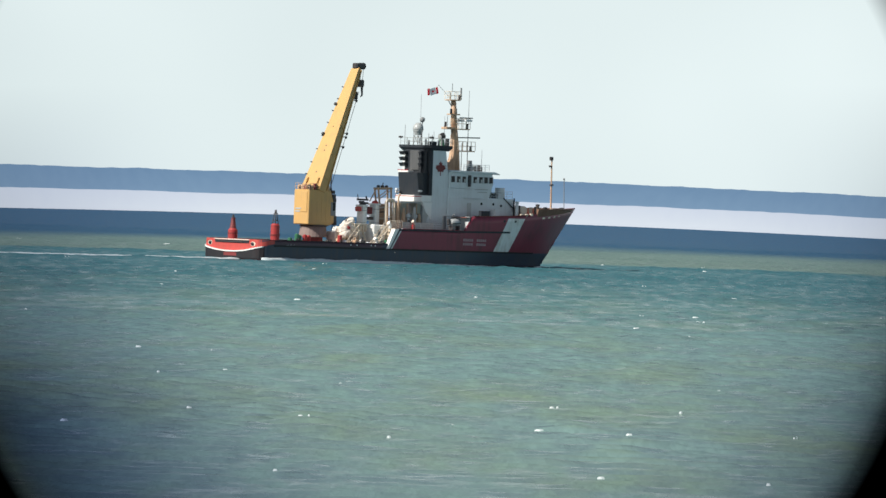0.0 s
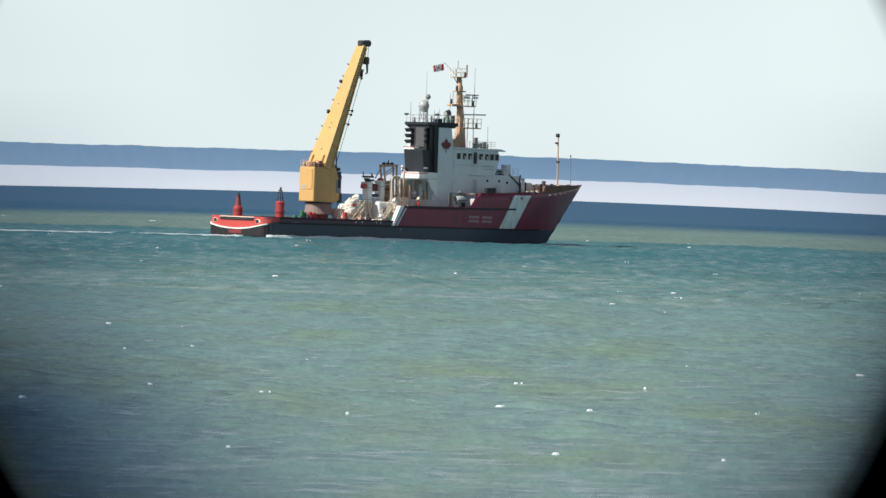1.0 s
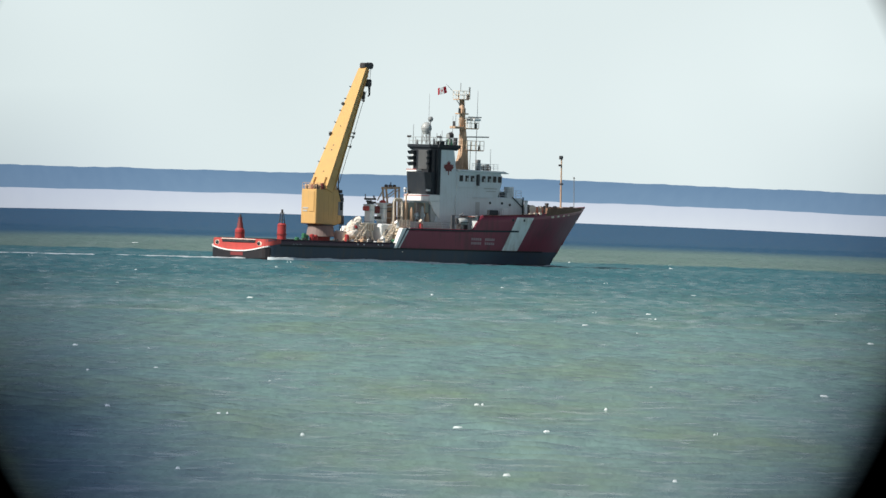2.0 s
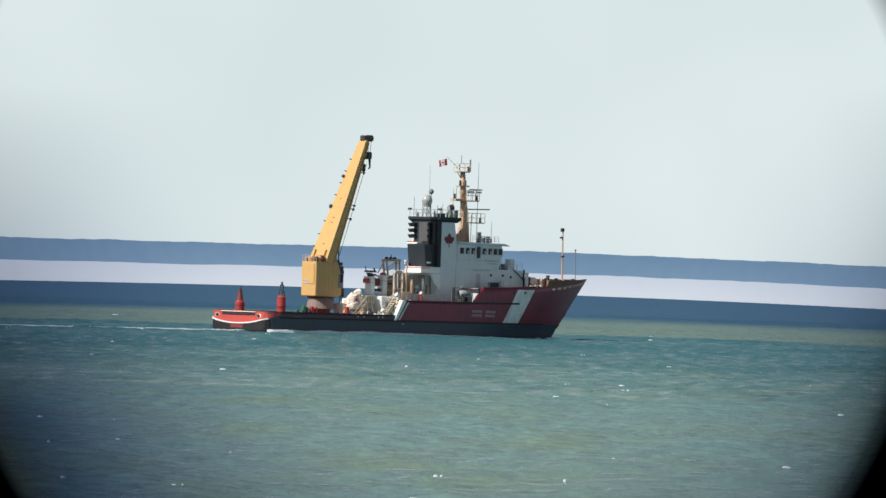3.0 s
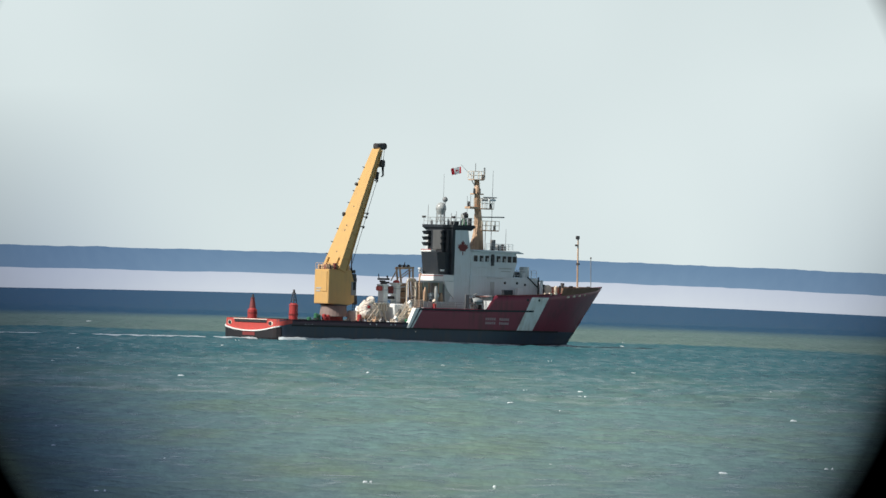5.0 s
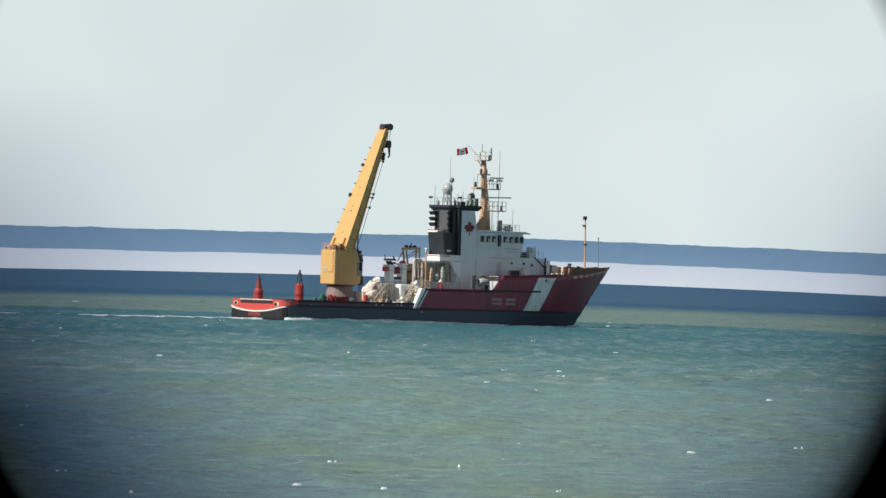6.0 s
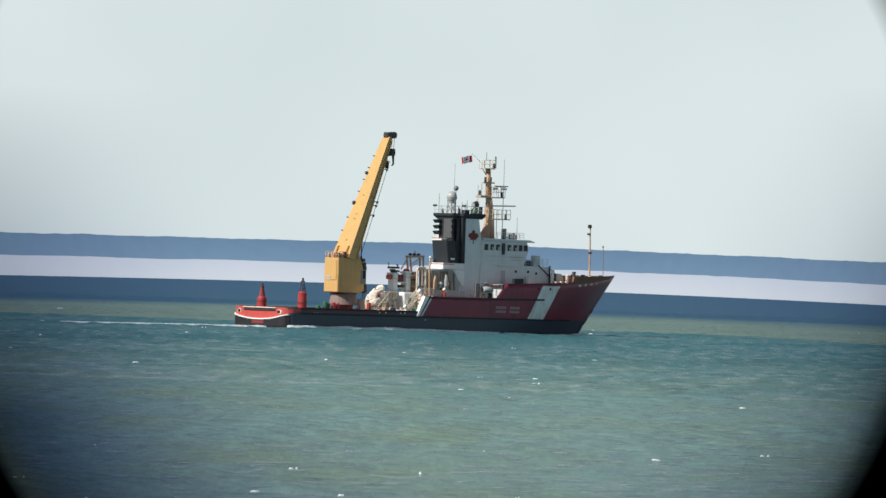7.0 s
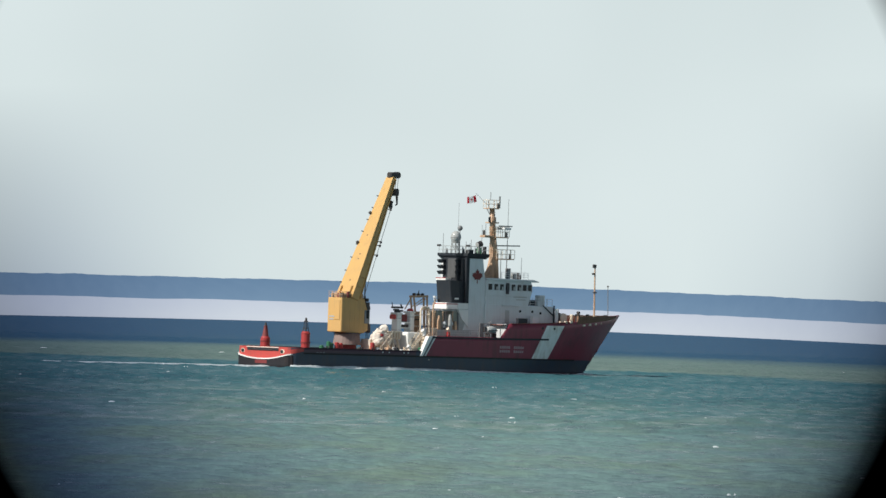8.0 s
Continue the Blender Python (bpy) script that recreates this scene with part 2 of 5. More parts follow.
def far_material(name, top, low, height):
    """Distance: woods or mist far over the water, in glowing haze colours, paler towards the foot."""
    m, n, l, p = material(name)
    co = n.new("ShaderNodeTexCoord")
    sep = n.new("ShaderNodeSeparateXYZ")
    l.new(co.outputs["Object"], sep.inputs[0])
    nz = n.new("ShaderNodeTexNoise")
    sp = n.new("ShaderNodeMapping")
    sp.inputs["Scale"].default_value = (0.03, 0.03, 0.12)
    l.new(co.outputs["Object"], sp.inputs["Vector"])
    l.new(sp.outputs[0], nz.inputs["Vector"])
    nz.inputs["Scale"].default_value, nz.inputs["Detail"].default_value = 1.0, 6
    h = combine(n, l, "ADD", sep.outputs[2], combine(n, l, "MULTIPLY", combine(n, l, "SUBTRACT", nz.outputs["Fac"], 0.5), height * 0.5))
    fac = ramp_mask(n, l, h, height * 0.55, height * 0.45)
    # haze put into the colour: an even glow that the sun doesn't touch
    haze_glow = n.new("ShaderNodeEmission")
    l.new(blend(n, l, fac, (*low, 1), (*top, 1)), haze_glow.inputs["Color"])
    l.new(haze_glow.outputs[0], n["Material Output"].inputs["Surface"])
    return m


M_HULL = hull_paint()
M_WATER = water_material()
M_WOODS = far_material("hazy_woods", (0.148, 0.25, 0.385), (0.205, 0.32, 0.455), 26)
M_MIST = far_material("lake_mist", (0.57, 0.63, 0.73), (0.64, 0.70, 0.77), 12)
M_FOAM = weathered("foam", (0.74, 0.79, 0.80), (0.45, 0.58, 0.58), rough=0.9, scale=1.5, streak=False)
# this white is dimmed and blued to match the house's shaded sides
M_WHITE = weathered("white_paint", (0.64, 0.68, 0.70), (0.44, 0.43, 0.40), rough=0.42, amount=0.35)
M_CREAM = weathered("cream_paint", (0.76, 0.66, 0.54), (0.42, 0.30, 0.18), rough=0.5, amount=0.5)
M_BUFF = weathered("buff_paint", (0.54, 0.36, 0.235), (0.32, 0.19, 0.12), rough=0.5, amount=0.5)
M_YELLOW = weathered("crane_yellow", (0.59, 0.36, 0.13), (0.40, 0.27, 0.13), rough=0.45, amount=0.45)
M_BLACK = weathered("black_paint", (0.021, 0.026, 0.034), (0.05, 0.046, 0.044), rough=0.5, amount=0.5)
M_BLACK.node_tree.nodes["Principled BSDF"].inputs["Specular IOR Level"].default_value = 0.3
M_DARKRED = weathered("dark_red_paint", (0.20, 0.03, 0.03), (0.07, 0.03, 0.03), rough=0.6)
M_PALE = weathered("pale_grey_paint", (0.42, 0.44, 0.44), (0.28, 0.27, 0.25), rough=0.3)
# brighter copy of the white, for parts that face the sun
M_BRIGHT = weathered("sunlit_white_paint", (0.82, 0.82, 0.80), (0.62, 0.58, 0.52), rough=0.4, amount=0.3)
M_WAKE = weathered("thin_foam", (0.60, 0.66, 0.69), (0.40, 0.52, 0.55), rough=0.9, scale=1.5, streak=False)
M_SKIRT = weathered("tarred_black", (0.008, 0.008, 0.012), (0.03, 0.012, 0.014), rough=0.7, amount=0.4)
M_LETTER = weathered("faded_lettering", (0.36, 0.25, 0.27), (0.27, 0.14, 0.16), rough=0.6)
M_DARKGREY = weathered("dark_grey_paint", (0.085, 0.088, 0.092), (0.04, 0.04, 0.04), rough=0.6)
M_CANVAS = weathered("canvas", (0.80, 0.72, 0.64), (0.52, 0.42, 0.34), rough=0.85, streak=False)
M_PRIMER = weathered("faded_primer", (0.24, 0.18, 0.165), (0.14, 0.09, 0.08), rough=0.7)
M_OLIVE = weathered("grey_green_paint", (0.33, 0.35, 0.30), (0.20, 0.20, 0.16), rough=0.6)
M_RUST = weathered("rusty_paint", (0.17, 0.082, 0.055), (0.30, 0.19, 0.12), rough=0.75)
M_GREY = weathered("grey_paint", (0.22, 0.23, 0.24), (0.13, 0.12, 0.11), rough=0.55)
M_RED = weathered("red_paint", (0.38, 0.035, 0.036), (0.25, 0.04, 0.03), rough=0.5)
M_ORANGE = weathered("orange_red_paint", (0.52, 0.068, 0.058), (0.34, 0.07, 0.05), rough=0.5)
M_DECK = weathered("deck_paint", (0.20, 0.06, 0.045), (0.11, 0.06, 0.05), rough=0.7, streak=False)
M_STEEL = weathered("dark_steel", (0.06, 0.06, 0.065), (0.12, 0.07, 0.04), rough=0.5, metal=0.4)
M_GREEN = weathered("green_paint", (0.03, 0.16, 0.08), (0.04, 0.08, 0.05), rough=0.5)
M_RUBBER = weathered("rubber", (0.02, 0.02, 0.02), (0.05, 0.05, 0.05), rough=0.8)
M_GLASS, _n, _l, _p = material("window_glass")
_p.inputs["Base Color"].default_value, _p.inputs["Roughness"].default_value = (0.008, 0.010, 0.014, 1), 0.1
_p.inputs["Specular IOR Level"].default_value = 0.25


# ---- mesh helpers ----
def finish(bm, name, mat, smooth=False):
    me = bpy.data.meshes.new(name)
    bm.to_mesh(me)
    bm.free()
    for one in (mat if isinstance(mat, (list, tuple)) else [mat]):
        me.materials.append(one)
    if smooth:
        for f in me.polygons:
            f.use_smooth = True
    return me


def part(name, bm, mat, parent=None, label="", smooth=False):
    ob = new(name, finish(bm, name, mat, smooth))
    ob.parent = parent
    if label:
        ob["label"] = label
    return ob


def box(bm, x0, x1, y0, y1, z0, z1, bevel=0.04):
    made = bmesh.ops.create_cube(bm, size=1)["verts"]
    for v in made:
        v.co = Vector((x0 + (v.co.x + 0.5) * (x1 - x0), y0 + (v.co.y + 0.5) * (y1 - y0), z0 + (v.co.z + 0.5) * (z1 - z0)))
    if bevel:
        edges = list({e for v in made for e in v.link_edges})
        bmesh.ops.bevel(bm, geom=edges, offset=min(bevel, 0.3 * min(abs(x1 - x0), abs(y1 - y0), abs(z1 - z0))), segments=1, affect="EDGES")
    return bm


def tube(bm, a, b, r0, r1=None, sides=8):
    a, b = Vector(a), Vector(b)
    r1 = r0 if r1 is None else r1
    way = b - a
    m = Matrix.Translation((a + b) / 2) @ way.to_track_quat("Z", "Y").to_matrix().to_4x4()
    bmesh.ops.create_cone(bm, cap_ends=True, segments=sides, radius1=r0, radius2=max(r1, 0.001), depth=way.length, matrix=m)
    return bm


def ball(bm, c, r, sx=1, sy=1, sz=1, u=14, v=9):
    bmesh.ops.create_uvsphere(bm, u_segments=u, v_segments=v, radius=r, matrix=Matrix.Translation(c) @ Matrix.Diagonal((sx, sy, sz, 1)))
    return bm


def prism(bm, outline, y0, y1, bevel=0.0):
    """A plate or block from an outline in x and z, from y0 to y1."""
    a = [bm.verts.new((x, y0, z)) for x, z in outline]
    b = [bm.verts.new((x, y1, z)) for x, z in outline]
    faces = [bm.faces.new(a), bm.faces.new(b[::-1])]
    for i in range(len(a)):
        j = (i + 1) % len(a)
        faces.append(bm.faces.new((a[j], a[i], b[i], b[j])))
    bmesh.ops.recalc_face_normals(bm, faces=faces)
    if bevel:
        bmesh.ops.bevel(bm, geom=list({e for f in faces for e in f.edges}), offset=bevel, segments=1, affect="EDGES")
    return bm


def fresh():
    return bmesh.new()


def rail(name, points, height, mat, parent, post_r=0.035, gap=1.5, bars=3):
    """A rail along a line of points: its bars, and posts that stand under it one by one."""
    bm = fresh()
    pts = [Vector(p) for p in points]
    for a, b in zip(pts, pts[1:]):
        for k in range(1, bars + 1):
            up = Vector((0, 0, height * k / bars))
            tube(bm, a + up, b + up, post_r * 0.8, sides=5)
    made = part(name, bm, mat, parent)
    holder = made if parent.parent is None else parent
    post = finish(tube(fresh(), (0, 0, 0), (0, 0, height), post_r, sides=5), "rail_post", mat)
    spots = []
    for a, b in zip(pts, pts[1:]):
        count = max(1, round((b - a).length / gap))
        spots += [a.lerp(b, i / count) for i in range(count)]
    if (pts[0] - pts[-1]).length > 0.01:
        spots.append(pts[-1])
    for q in spots:
        ob = new("rail_post", post)
        ob.parent, ob.location = holder, q
    return made


# ---- water, far shore and mist ----
def waves(x, y):
    """Short wind waves of many lengths, in groups."""
    rng = np.random.RandomState(4)
    z = np.zeros_like(x)
    for i in range(46):
        lam = 0.75 * (5.5 / 0.75) ** rng.rand()
        ang = radians(263) + rng.randn() * 0.42
        amp = 0.0085 * lam ** 1.0
        bend = 0.6 * np.sin(x * (0.05 + 0.1 * rng.rand()) + y * 0.03 * rng.rand() + rng.rand() * 6.28)
        z += amp * np.sin(2 * np.pi / lam * (x * math.cos(ang) + y * math.sin(ang)) + bend * 2 + rng.rand() * 6.28)
    gust = 0.7 + 0.3 * np.sin(x * 0.06 + 1.3 * np.sin(y * 0.021)) * np.sin(y * 0.033 + 0.7)
    return z * gust


def sheet(x0, x1, nx, y0, y1, ny, first, gain=1.0):
    gx, gy = np.meshgrid(np.linspace(x0, x1, nx), np.linspace(y0, y1, ny))
    edge = np.minimum.reduce([gx - x0, x1 - gx, gy - y0, y1 - gy])
    z = gain * waves(gx, gy) * np.clip(edge / 8.0, 0, 1)
    idx = np.arange(nx * ny).reshape(ny, nx) + first
    quads = np.stack([idx[:-1, :-1].ravel(), idx[:-1, 1:].ravel(), idx[1:, 1:].ravel(), idx[1:, :-1].ravel()], 1)
    return np.stack([gx.ravel(), gy.ravel(), z.ravel()], 1), quads


def make_water():
    """One sheet to the horizon: fine waves near the shore, coarser ones further out, flat beyond."""
    ax0, ax1, ay0, ay1 = -52.0, 52.0, 170.0, 560.0
    bx0, bx1, by0, by1 = -150.0, 160.0, 560.0, 1900.0
    ca, qa = sheet(ax0, ax1, 470, ay0, ay1, 1150, 0)
    dx0, dx1, dy1 = -420.0, 430.0, 4470.0
    cb, qb = sheet(bx0, bx1, 420, by0, by1, 900, len(ca))
    cd, qd = sheet(dx0, dx1, 340, by1, dy1, 640, len(ca) + len(cb), 0.35)
    base = len(ca) + len(cb) + len(cd)
    rim = [(-3500, -1500), (3500, -1500), (3500, 4990), (-3500, 4990), (-3500, ay1), (3500, ay1), (-3500, by1), (3500, by1),
           (-3500, ay0), (3500, ay0), (ax0, ay0), (ax1, ay0), (ax0, ay1), (ax1, ay1), (bx0, by0), (bx1, by0), (bx0, by1), (bx1, by1),
           (dx0, by1), (dx1, by1), (dx0, dy1), (dx1, dy1), (-3500, dy1), (3500, dy1)]
    co = np.concatenate([ca, cb, cd, np.array([(a, b, 0.0) for a, b in rim])])
    flat = np.array([(0, 1, 9, 8), (8, 10, 12, 4), (11, 9, 5, 13), (4, 14, 16, 6), (15, 5, 7, 17), (6, 18, 20, 22), (19, 7, 23, 21), (22, 23, 2, 3)]) + base
    faces = np.concatenate([qa, qb, qd, flat])
    me = bpy.data.meshes.new("water")
    me.vertices.add(len(co))
    me.vertices.foreach_set("co", co.ravel())
    me.loops.add(faces.size)
    me.loops.foreach_set("vertex_index", faces.ravel())
    me.polygons.add(len(faces))
    me.polygons.foreach_set("loop_start", np.arange(0, faces.size, 4))
    me.update(calc_edges=True)
    me.polygons.foreach_set("use_smooth", [True] * len(faces))
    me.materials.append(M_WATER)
    ob = new("water", me)
    return tagged(ob, "choppy green and blue lake water with short wind waves", "water", kind="structure")


def bay(x, y):
    """How much nearer the curving shore of the bay lies, off the middle, than straight ahead."""
    u = min(abs(x) / (0.061 * y), 1.6)
    return 1 / (1 + (7.0e-5 if x > 0 else 4.8e-5) * y * u * u)


def ridge(name, y, x0, x1, height, depth, rough, step, mat, label, category, round_top=False):
    """A long low body far over the water with an uneven top."""
    bm = fresh()
    rows = []
    count = int((x1 - x0) / step)
    for i in range(count + 1):
        x = x0 + i * step
        h = height * (1 + 0.05 * noise.noise((x * 0.004, 3.1, y)) ) + rough * (noise.noise((x * 0.03, 0.5, y)) + 0.7 * noise.noise((x * 0.11, 7.5, y)) + 0.5 * noise.noise((x * 0.31, 2.5, y)))
        sec = [(0, -0.5), (0.0, h * 0.35), (depth * 0.04, h * 0.72), (depth * 0.15, h * 0.93), (depth * 0.5, h), (depth, h * 0.9), (depth, -0.5)] if round_top else \
              [(0, -0.5), (depth * 0.1, h * 0.5), (depth * 0.3, h * 0.85), (depth * 0.5, h), (depth, h * 0.8), (depth, -0.5)]
        near = bay(x, y)
        rows.append([bm.verts.new((x * near, (y + d) * near, z * near)) for d, z in sec])
    for a, b in zip(rows, rows[1:]):
        for j in range(len(a) - 1):
            bm.faces.new((a[j], b[j], b[j + 1], a[j + 1]))
    bmesh.ops.recalc_face_normals(bm, faces=bm.faces)
    ob = part(name, bm, mat, smooth=True)
    return tagged(ob, label, category, kind="structure")


water = make_water()
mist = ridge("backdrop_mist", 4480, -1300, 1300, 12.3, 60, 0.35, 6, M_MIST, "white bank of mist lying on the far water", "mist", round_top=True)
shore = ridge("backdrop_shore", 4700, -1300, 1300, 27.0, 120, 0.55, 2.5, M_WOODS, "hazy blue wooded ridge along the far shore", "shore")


# ---- the ship: x forward from the stern, y to port, z up from the water ----
ship = new("buoy_tender_ship")
tagged(ship, "red, white and black buoy tender with a tall yellow crane", "ship")
ship.matrix_basis = SHIP_AT[7]


def half_beam(x, z):
    """Half of the hull's breadth at x and height z."""
    up = min(max(z / 8.8, -0.2), 1.0)
    stem = 61.6 + 7.0 * max(up, -0.1)
    start = 36.0 + 9.0 * max(up, 0)
    b = 6.55 + 0.3 * max(up, 0)
    if x > start:
        q = min((x - start) / (stem - start), 1.0)
        b *= max(0.0, 1 - q ** (1.9 + 0.75 * max(up, 0)))
    corner = 1.7
    if x < corner:
        q = 1 - x / corner
        b -= corner * (1 - math.sqrt(max(0.0, 1 - q * q))) * 0.9
    return b


def stem_x(z):
    return 61.6 + 7.0 * max(z / 8.8, -0.1)


def deck_top(x):
    """Upper edge of the hull's side."""
    if x < 24.6:
        return 2.62
    if x < 26.4:
        return 2.62 + (x - 24.6) / 1.8 * 2.33
    if x < 39.7:
        return 4.95
    if x < 41.3:
        return 4.95 + (x - 39.7) / 1.6 * 2.15
    return 7.1 + 1.72 * ((x - 41.3) / 27.2) ** 1.7


def make_hull():
    bm = fresh()
    stations = [0, 0.04, 0.12, 0.3, 0.6, 1.0, 1.35, 1.7, 2.6, 4] + list(np.arange(6, 24.5, 2)) + [24.6, 25.2, 25.8, 26.4] + list(np.arange(28, 39.5, 2)) + \
        [39.7, 40.2, 40.7, 41.3] + list(np.arange(42.5, 60, 1.5)) + [60.0, 61, 62, 63, 64, 65, 66, 66.8, 67.5, 68.1, 68.6]
    levels = [0.0, 0.16, 0.3, 0.45, 0.6, 0.75, 0.88, 1.0]
    sides = []
    for x in stations:
        pair = []
        for sgn in (-1, 1):
            col = []
            top = deck_top(x)
            for f in levels:
                z = -1.2 + f * (top + 1.2)
                # stations past the raked stem slide back onto it
                xx = min(x, stem_x(z))
                col.append(bm.verts.new((xx, sgn * max(half_beam(xx, z), 0.03), z)))
            pair.append(col)
        sides.append(pair)
    for a, b in zip(sides, sides[1:]):
        for k in (0, 1):
            for j in range(len(levels) - 1):
                quad = [a[k][j], b[k][j], b[k][j + 1], a[k][j + 1]]
                bm.faces.new(quad)
    first, last = sides[0], sides[-1]
    for j in range(len(levels) - 1):
        bm.faces.new((first[0][j], first[0][j + 1], first[1][j + 1], first[1][j]))
        bm.faces.new((last[0][j], last[0][j + 1], last[1][j + 1], last[1][j]))
    for a, b in zip(sides, sides[1:]):
        bm.faces.new((a[0][0], a[1][0], b[1][0], b[0][0]))
    bmesh.ops.remove_doubles(bm, verts=bm.verts, dist=0.002)
    bmesh.ops.dissolve_degenerate(bm, edges=bm.edges, dist=0.002)
    bmesh.ops.recalc_face_normals(bm, faces=bm.faces)
    ob = part("hull", bm, M_HULL, ship, "black hull with red sides and slanted white band", smooth=True)
    mod = ob.modifiers.new("plate", "SOLIDIFY")
    mod.thickness, mod.offset = 0.12, -1
    return ob


hull = make_hull()


def side_strip(name, x0, x1, z_of, height, proud, mat, sgn, step=1.0, label="", inner=-0.1):
    """A moulding that follows the hull's side."""
    bm = fresh()
    rows = []
    for x in np.arange(x0, x1 + 0.01, step):
        z = z_of(x)
        y = half_beam(x, z)
        tall = height(x) if callable(height) else height
        rows.append([bm.verts.new((x, sgn * max(y + inner, 0.02), z)), bm.verts.new((x, sgn * max(y + proud, 0.04), z)),
                     bm.verts.new((x, sgn * max(half_beam(x, z + tall) + proud, 0.04), z + tall)), bm.verts.new((x, sgn * max(y + inner, 0.02), z + tall))])
    for a, b in zip(rows, rows[1:]):
        for j in range(4):
            bm.faces.new((a[j], b[j], b[(j + 1) % 4], a[(j + 1) % 4]))
    bm.faces.new(rows[0]), bm.faces.new(rows[-1])
    bmesh.ops.recalc_face_normals(bm, faces=bm.faces)
    return part(name, bm, mat, hull, label)


for sgn in (-1, 1):
    side_strip("rubbing_strake", 2.5, 58, lambda x: 1.72, 0.22, 0.12, M_RUBBER, sgn, label="black rubber strake along the side")
    side_strip("knuckle_rail", 26.5, 50, lambda x: 4.62 + 0.012 * max(0, x - 40), 0.26, 0.08, M_BLACK, sgn, label="dark knuckle line along the red side")
    side_strip("bulwark_cap", 1.5, 24.5, lambda x: 2.6, 0.09, 0.06, M_BLACK, sgn)
    side_strip("bow_bulwark", 55.4, 67.2, lambda x: deck_top(x) - 0.35, lambda x: 8.86 + 0.022 * (x - 55) - deck_top(x), 0.03, M_RUST, sgn, 0.4, "rusty brown bulwark round the bow")
    side_strip("bulwark_lining", 54.0, 65.5, lambda x: deck_top(x) - 0.95, 0.9, -0.16, M_DECK, sgn, 0.5, "brown inner face of the bow bulwark", -0.24)
    side_strip("forecastle_cap", 41.6, 55.0, lambda x: deck_top(x) - 0.02, 0.1, 0.05, M_DECK, sgn)


def deck_sheet(name, x0, x1, z_of, mat, label):
    bm = fresh()
    rows = []
    for x in np.arange(x0, x1 + 0.01, 1.0):
        z = z_of(x)
        y = max(half_beam(x, z) - 0.06, 0.1)
        rows.append((bm.verts.new((x, -y, z)), bm.verts.new((x, y, z)), bm.verts.new((x, y, z - 0.12)), bm.verts.new((x, -y, z - 0.12))))
    for a, b in zip(rows, rows[1:]):
        for j in range(4):
            bm.faces.new((a[j], b[j], b[(j + 1) % 4], a[(j + 1) % 4]))
    bm.faces.new(rows[0]), bm.faces.new(rows[-1])
    bmesh.ops.recalc_face_normals(bm, faces=bm.faces)
    return part(name, bm, mat, hull, label)


deck_sheet("working_deck", 0.6, 26.0, lambda x: 1.45, M_DECK, "low red working deck")
deck_sheet("upper_deck", 26.2, 41.0, lambda x: 4.86, M_DECK, "raised deck beside the funnel casing")
deck_sheet("forecastle_deck", 40.0, 66.0, lambda x: 6.95 + 0.9 * max(0, (x - 40) / 28) ** 1.7, M_DECK, "forecastle deck")
bm = fresh()
box(bm, 26.0, 26.2, -6.6, 6.6, 1.3, 4.9, 0.02)
part("break_bulkhead", bm, M_CREAM, hull, "cream bulkhead at the break of the deck")
bm = fresh()
box(bm, 40.7, 40.9, -6.6, 6.6, 4.8, 7.0, 0.02)
part("forecastle_bulkhead", bm, M_WHITE, hull)


# stern
def transom_band(name, z_of, height, proud, mat, reach, label, thick=0.1):
    bm = fresh()
    rows = []
    for i in range(33):
        y = -reach + 2 * reach * i / 32
        z = z_of(y)
        # the stern's plan: rounded corners
        x = 0.0
        for k in range(40):
            if half_beam(x, z) < abs(y):
                x += 0.05
        rows.append([bm.verts.new((x - proud, y, z)), bm.verts.new((x - proud, y, z + (height(y) if callable(height) else height))),
                     bm.verts.new((x + thick, y, z + (height(y) if callable(height) else height))), bm.verts.new((x + thick, y, z))])
    for a, b in zip(rows, rows[1:]):
        for j in range(4):
            bm.faces.new((a[j], b[j], b[(j + 1) % 4], a[(j + 1) % 4]))
    bm.faces.new(rows[0]), bm.faces.new(rows[-1])
    bmesh.ops.recalc_face_normals(bm, faces=bm.faces)
    return part(name, bm, mat, hull, label)


for sgn in (-1, 1):
    side_strip("quarter_plate", 0.3, 2.5, lambda x: 1.62 + 0.2 * x, 0.6, 0.04, M_ORANGE, sgn, 0.2, "orange-red plate round the stern quarter")
smile = lambda y: 0.80 + 0.75 * (abs(y) / 6.3) ** 2.2
transom_band("stern_plate", lambda y: smile(y) + 0.12, lambda y: 2.66 - smile(y) - 0.12, 0.05, M_ORANGE, 6.5, "orange-red stern bulwark")
transom_band("stern_fender", lambda y: smile(y), 0.17, 0.32, M_BRIGHT, 6.3, "pale curved fender across the stern")
transom_band("stern_skirt", lambda y: -0.1, lambda y: smile(y) + 0.02, 0.25, M_SKIRT, 6.35, "black lower stern")
transom_band("stern_foot", lambda y: 0.2, 0.5, 0.28, M_DARKRED, 1.4, "dark red patch low on the stern")
# solid black block: the slot's inner darkness put into paint
bm = fresh()
box(bm, -0.14, 0.3, -3.9, 3.6, 2.06, 2.42, 0.06)
part("stern_slot", bm, M_BLACK, hull, "black block in place of a dark opening in the stern bulwark")
part("stern_rail", box(fresh(), -0.2, 0.25, -4.0, 3.7, 2.5, 2.62, 0.03), M_CANVAS, hull, "pale rail along the top of the stern")
bm = fresh()
box(bm, -0.26, 0.1, -2.6, 2.2, 2.14, 2.3, 0.05)
part("stern_roller", bm, M_STEEL, hull)
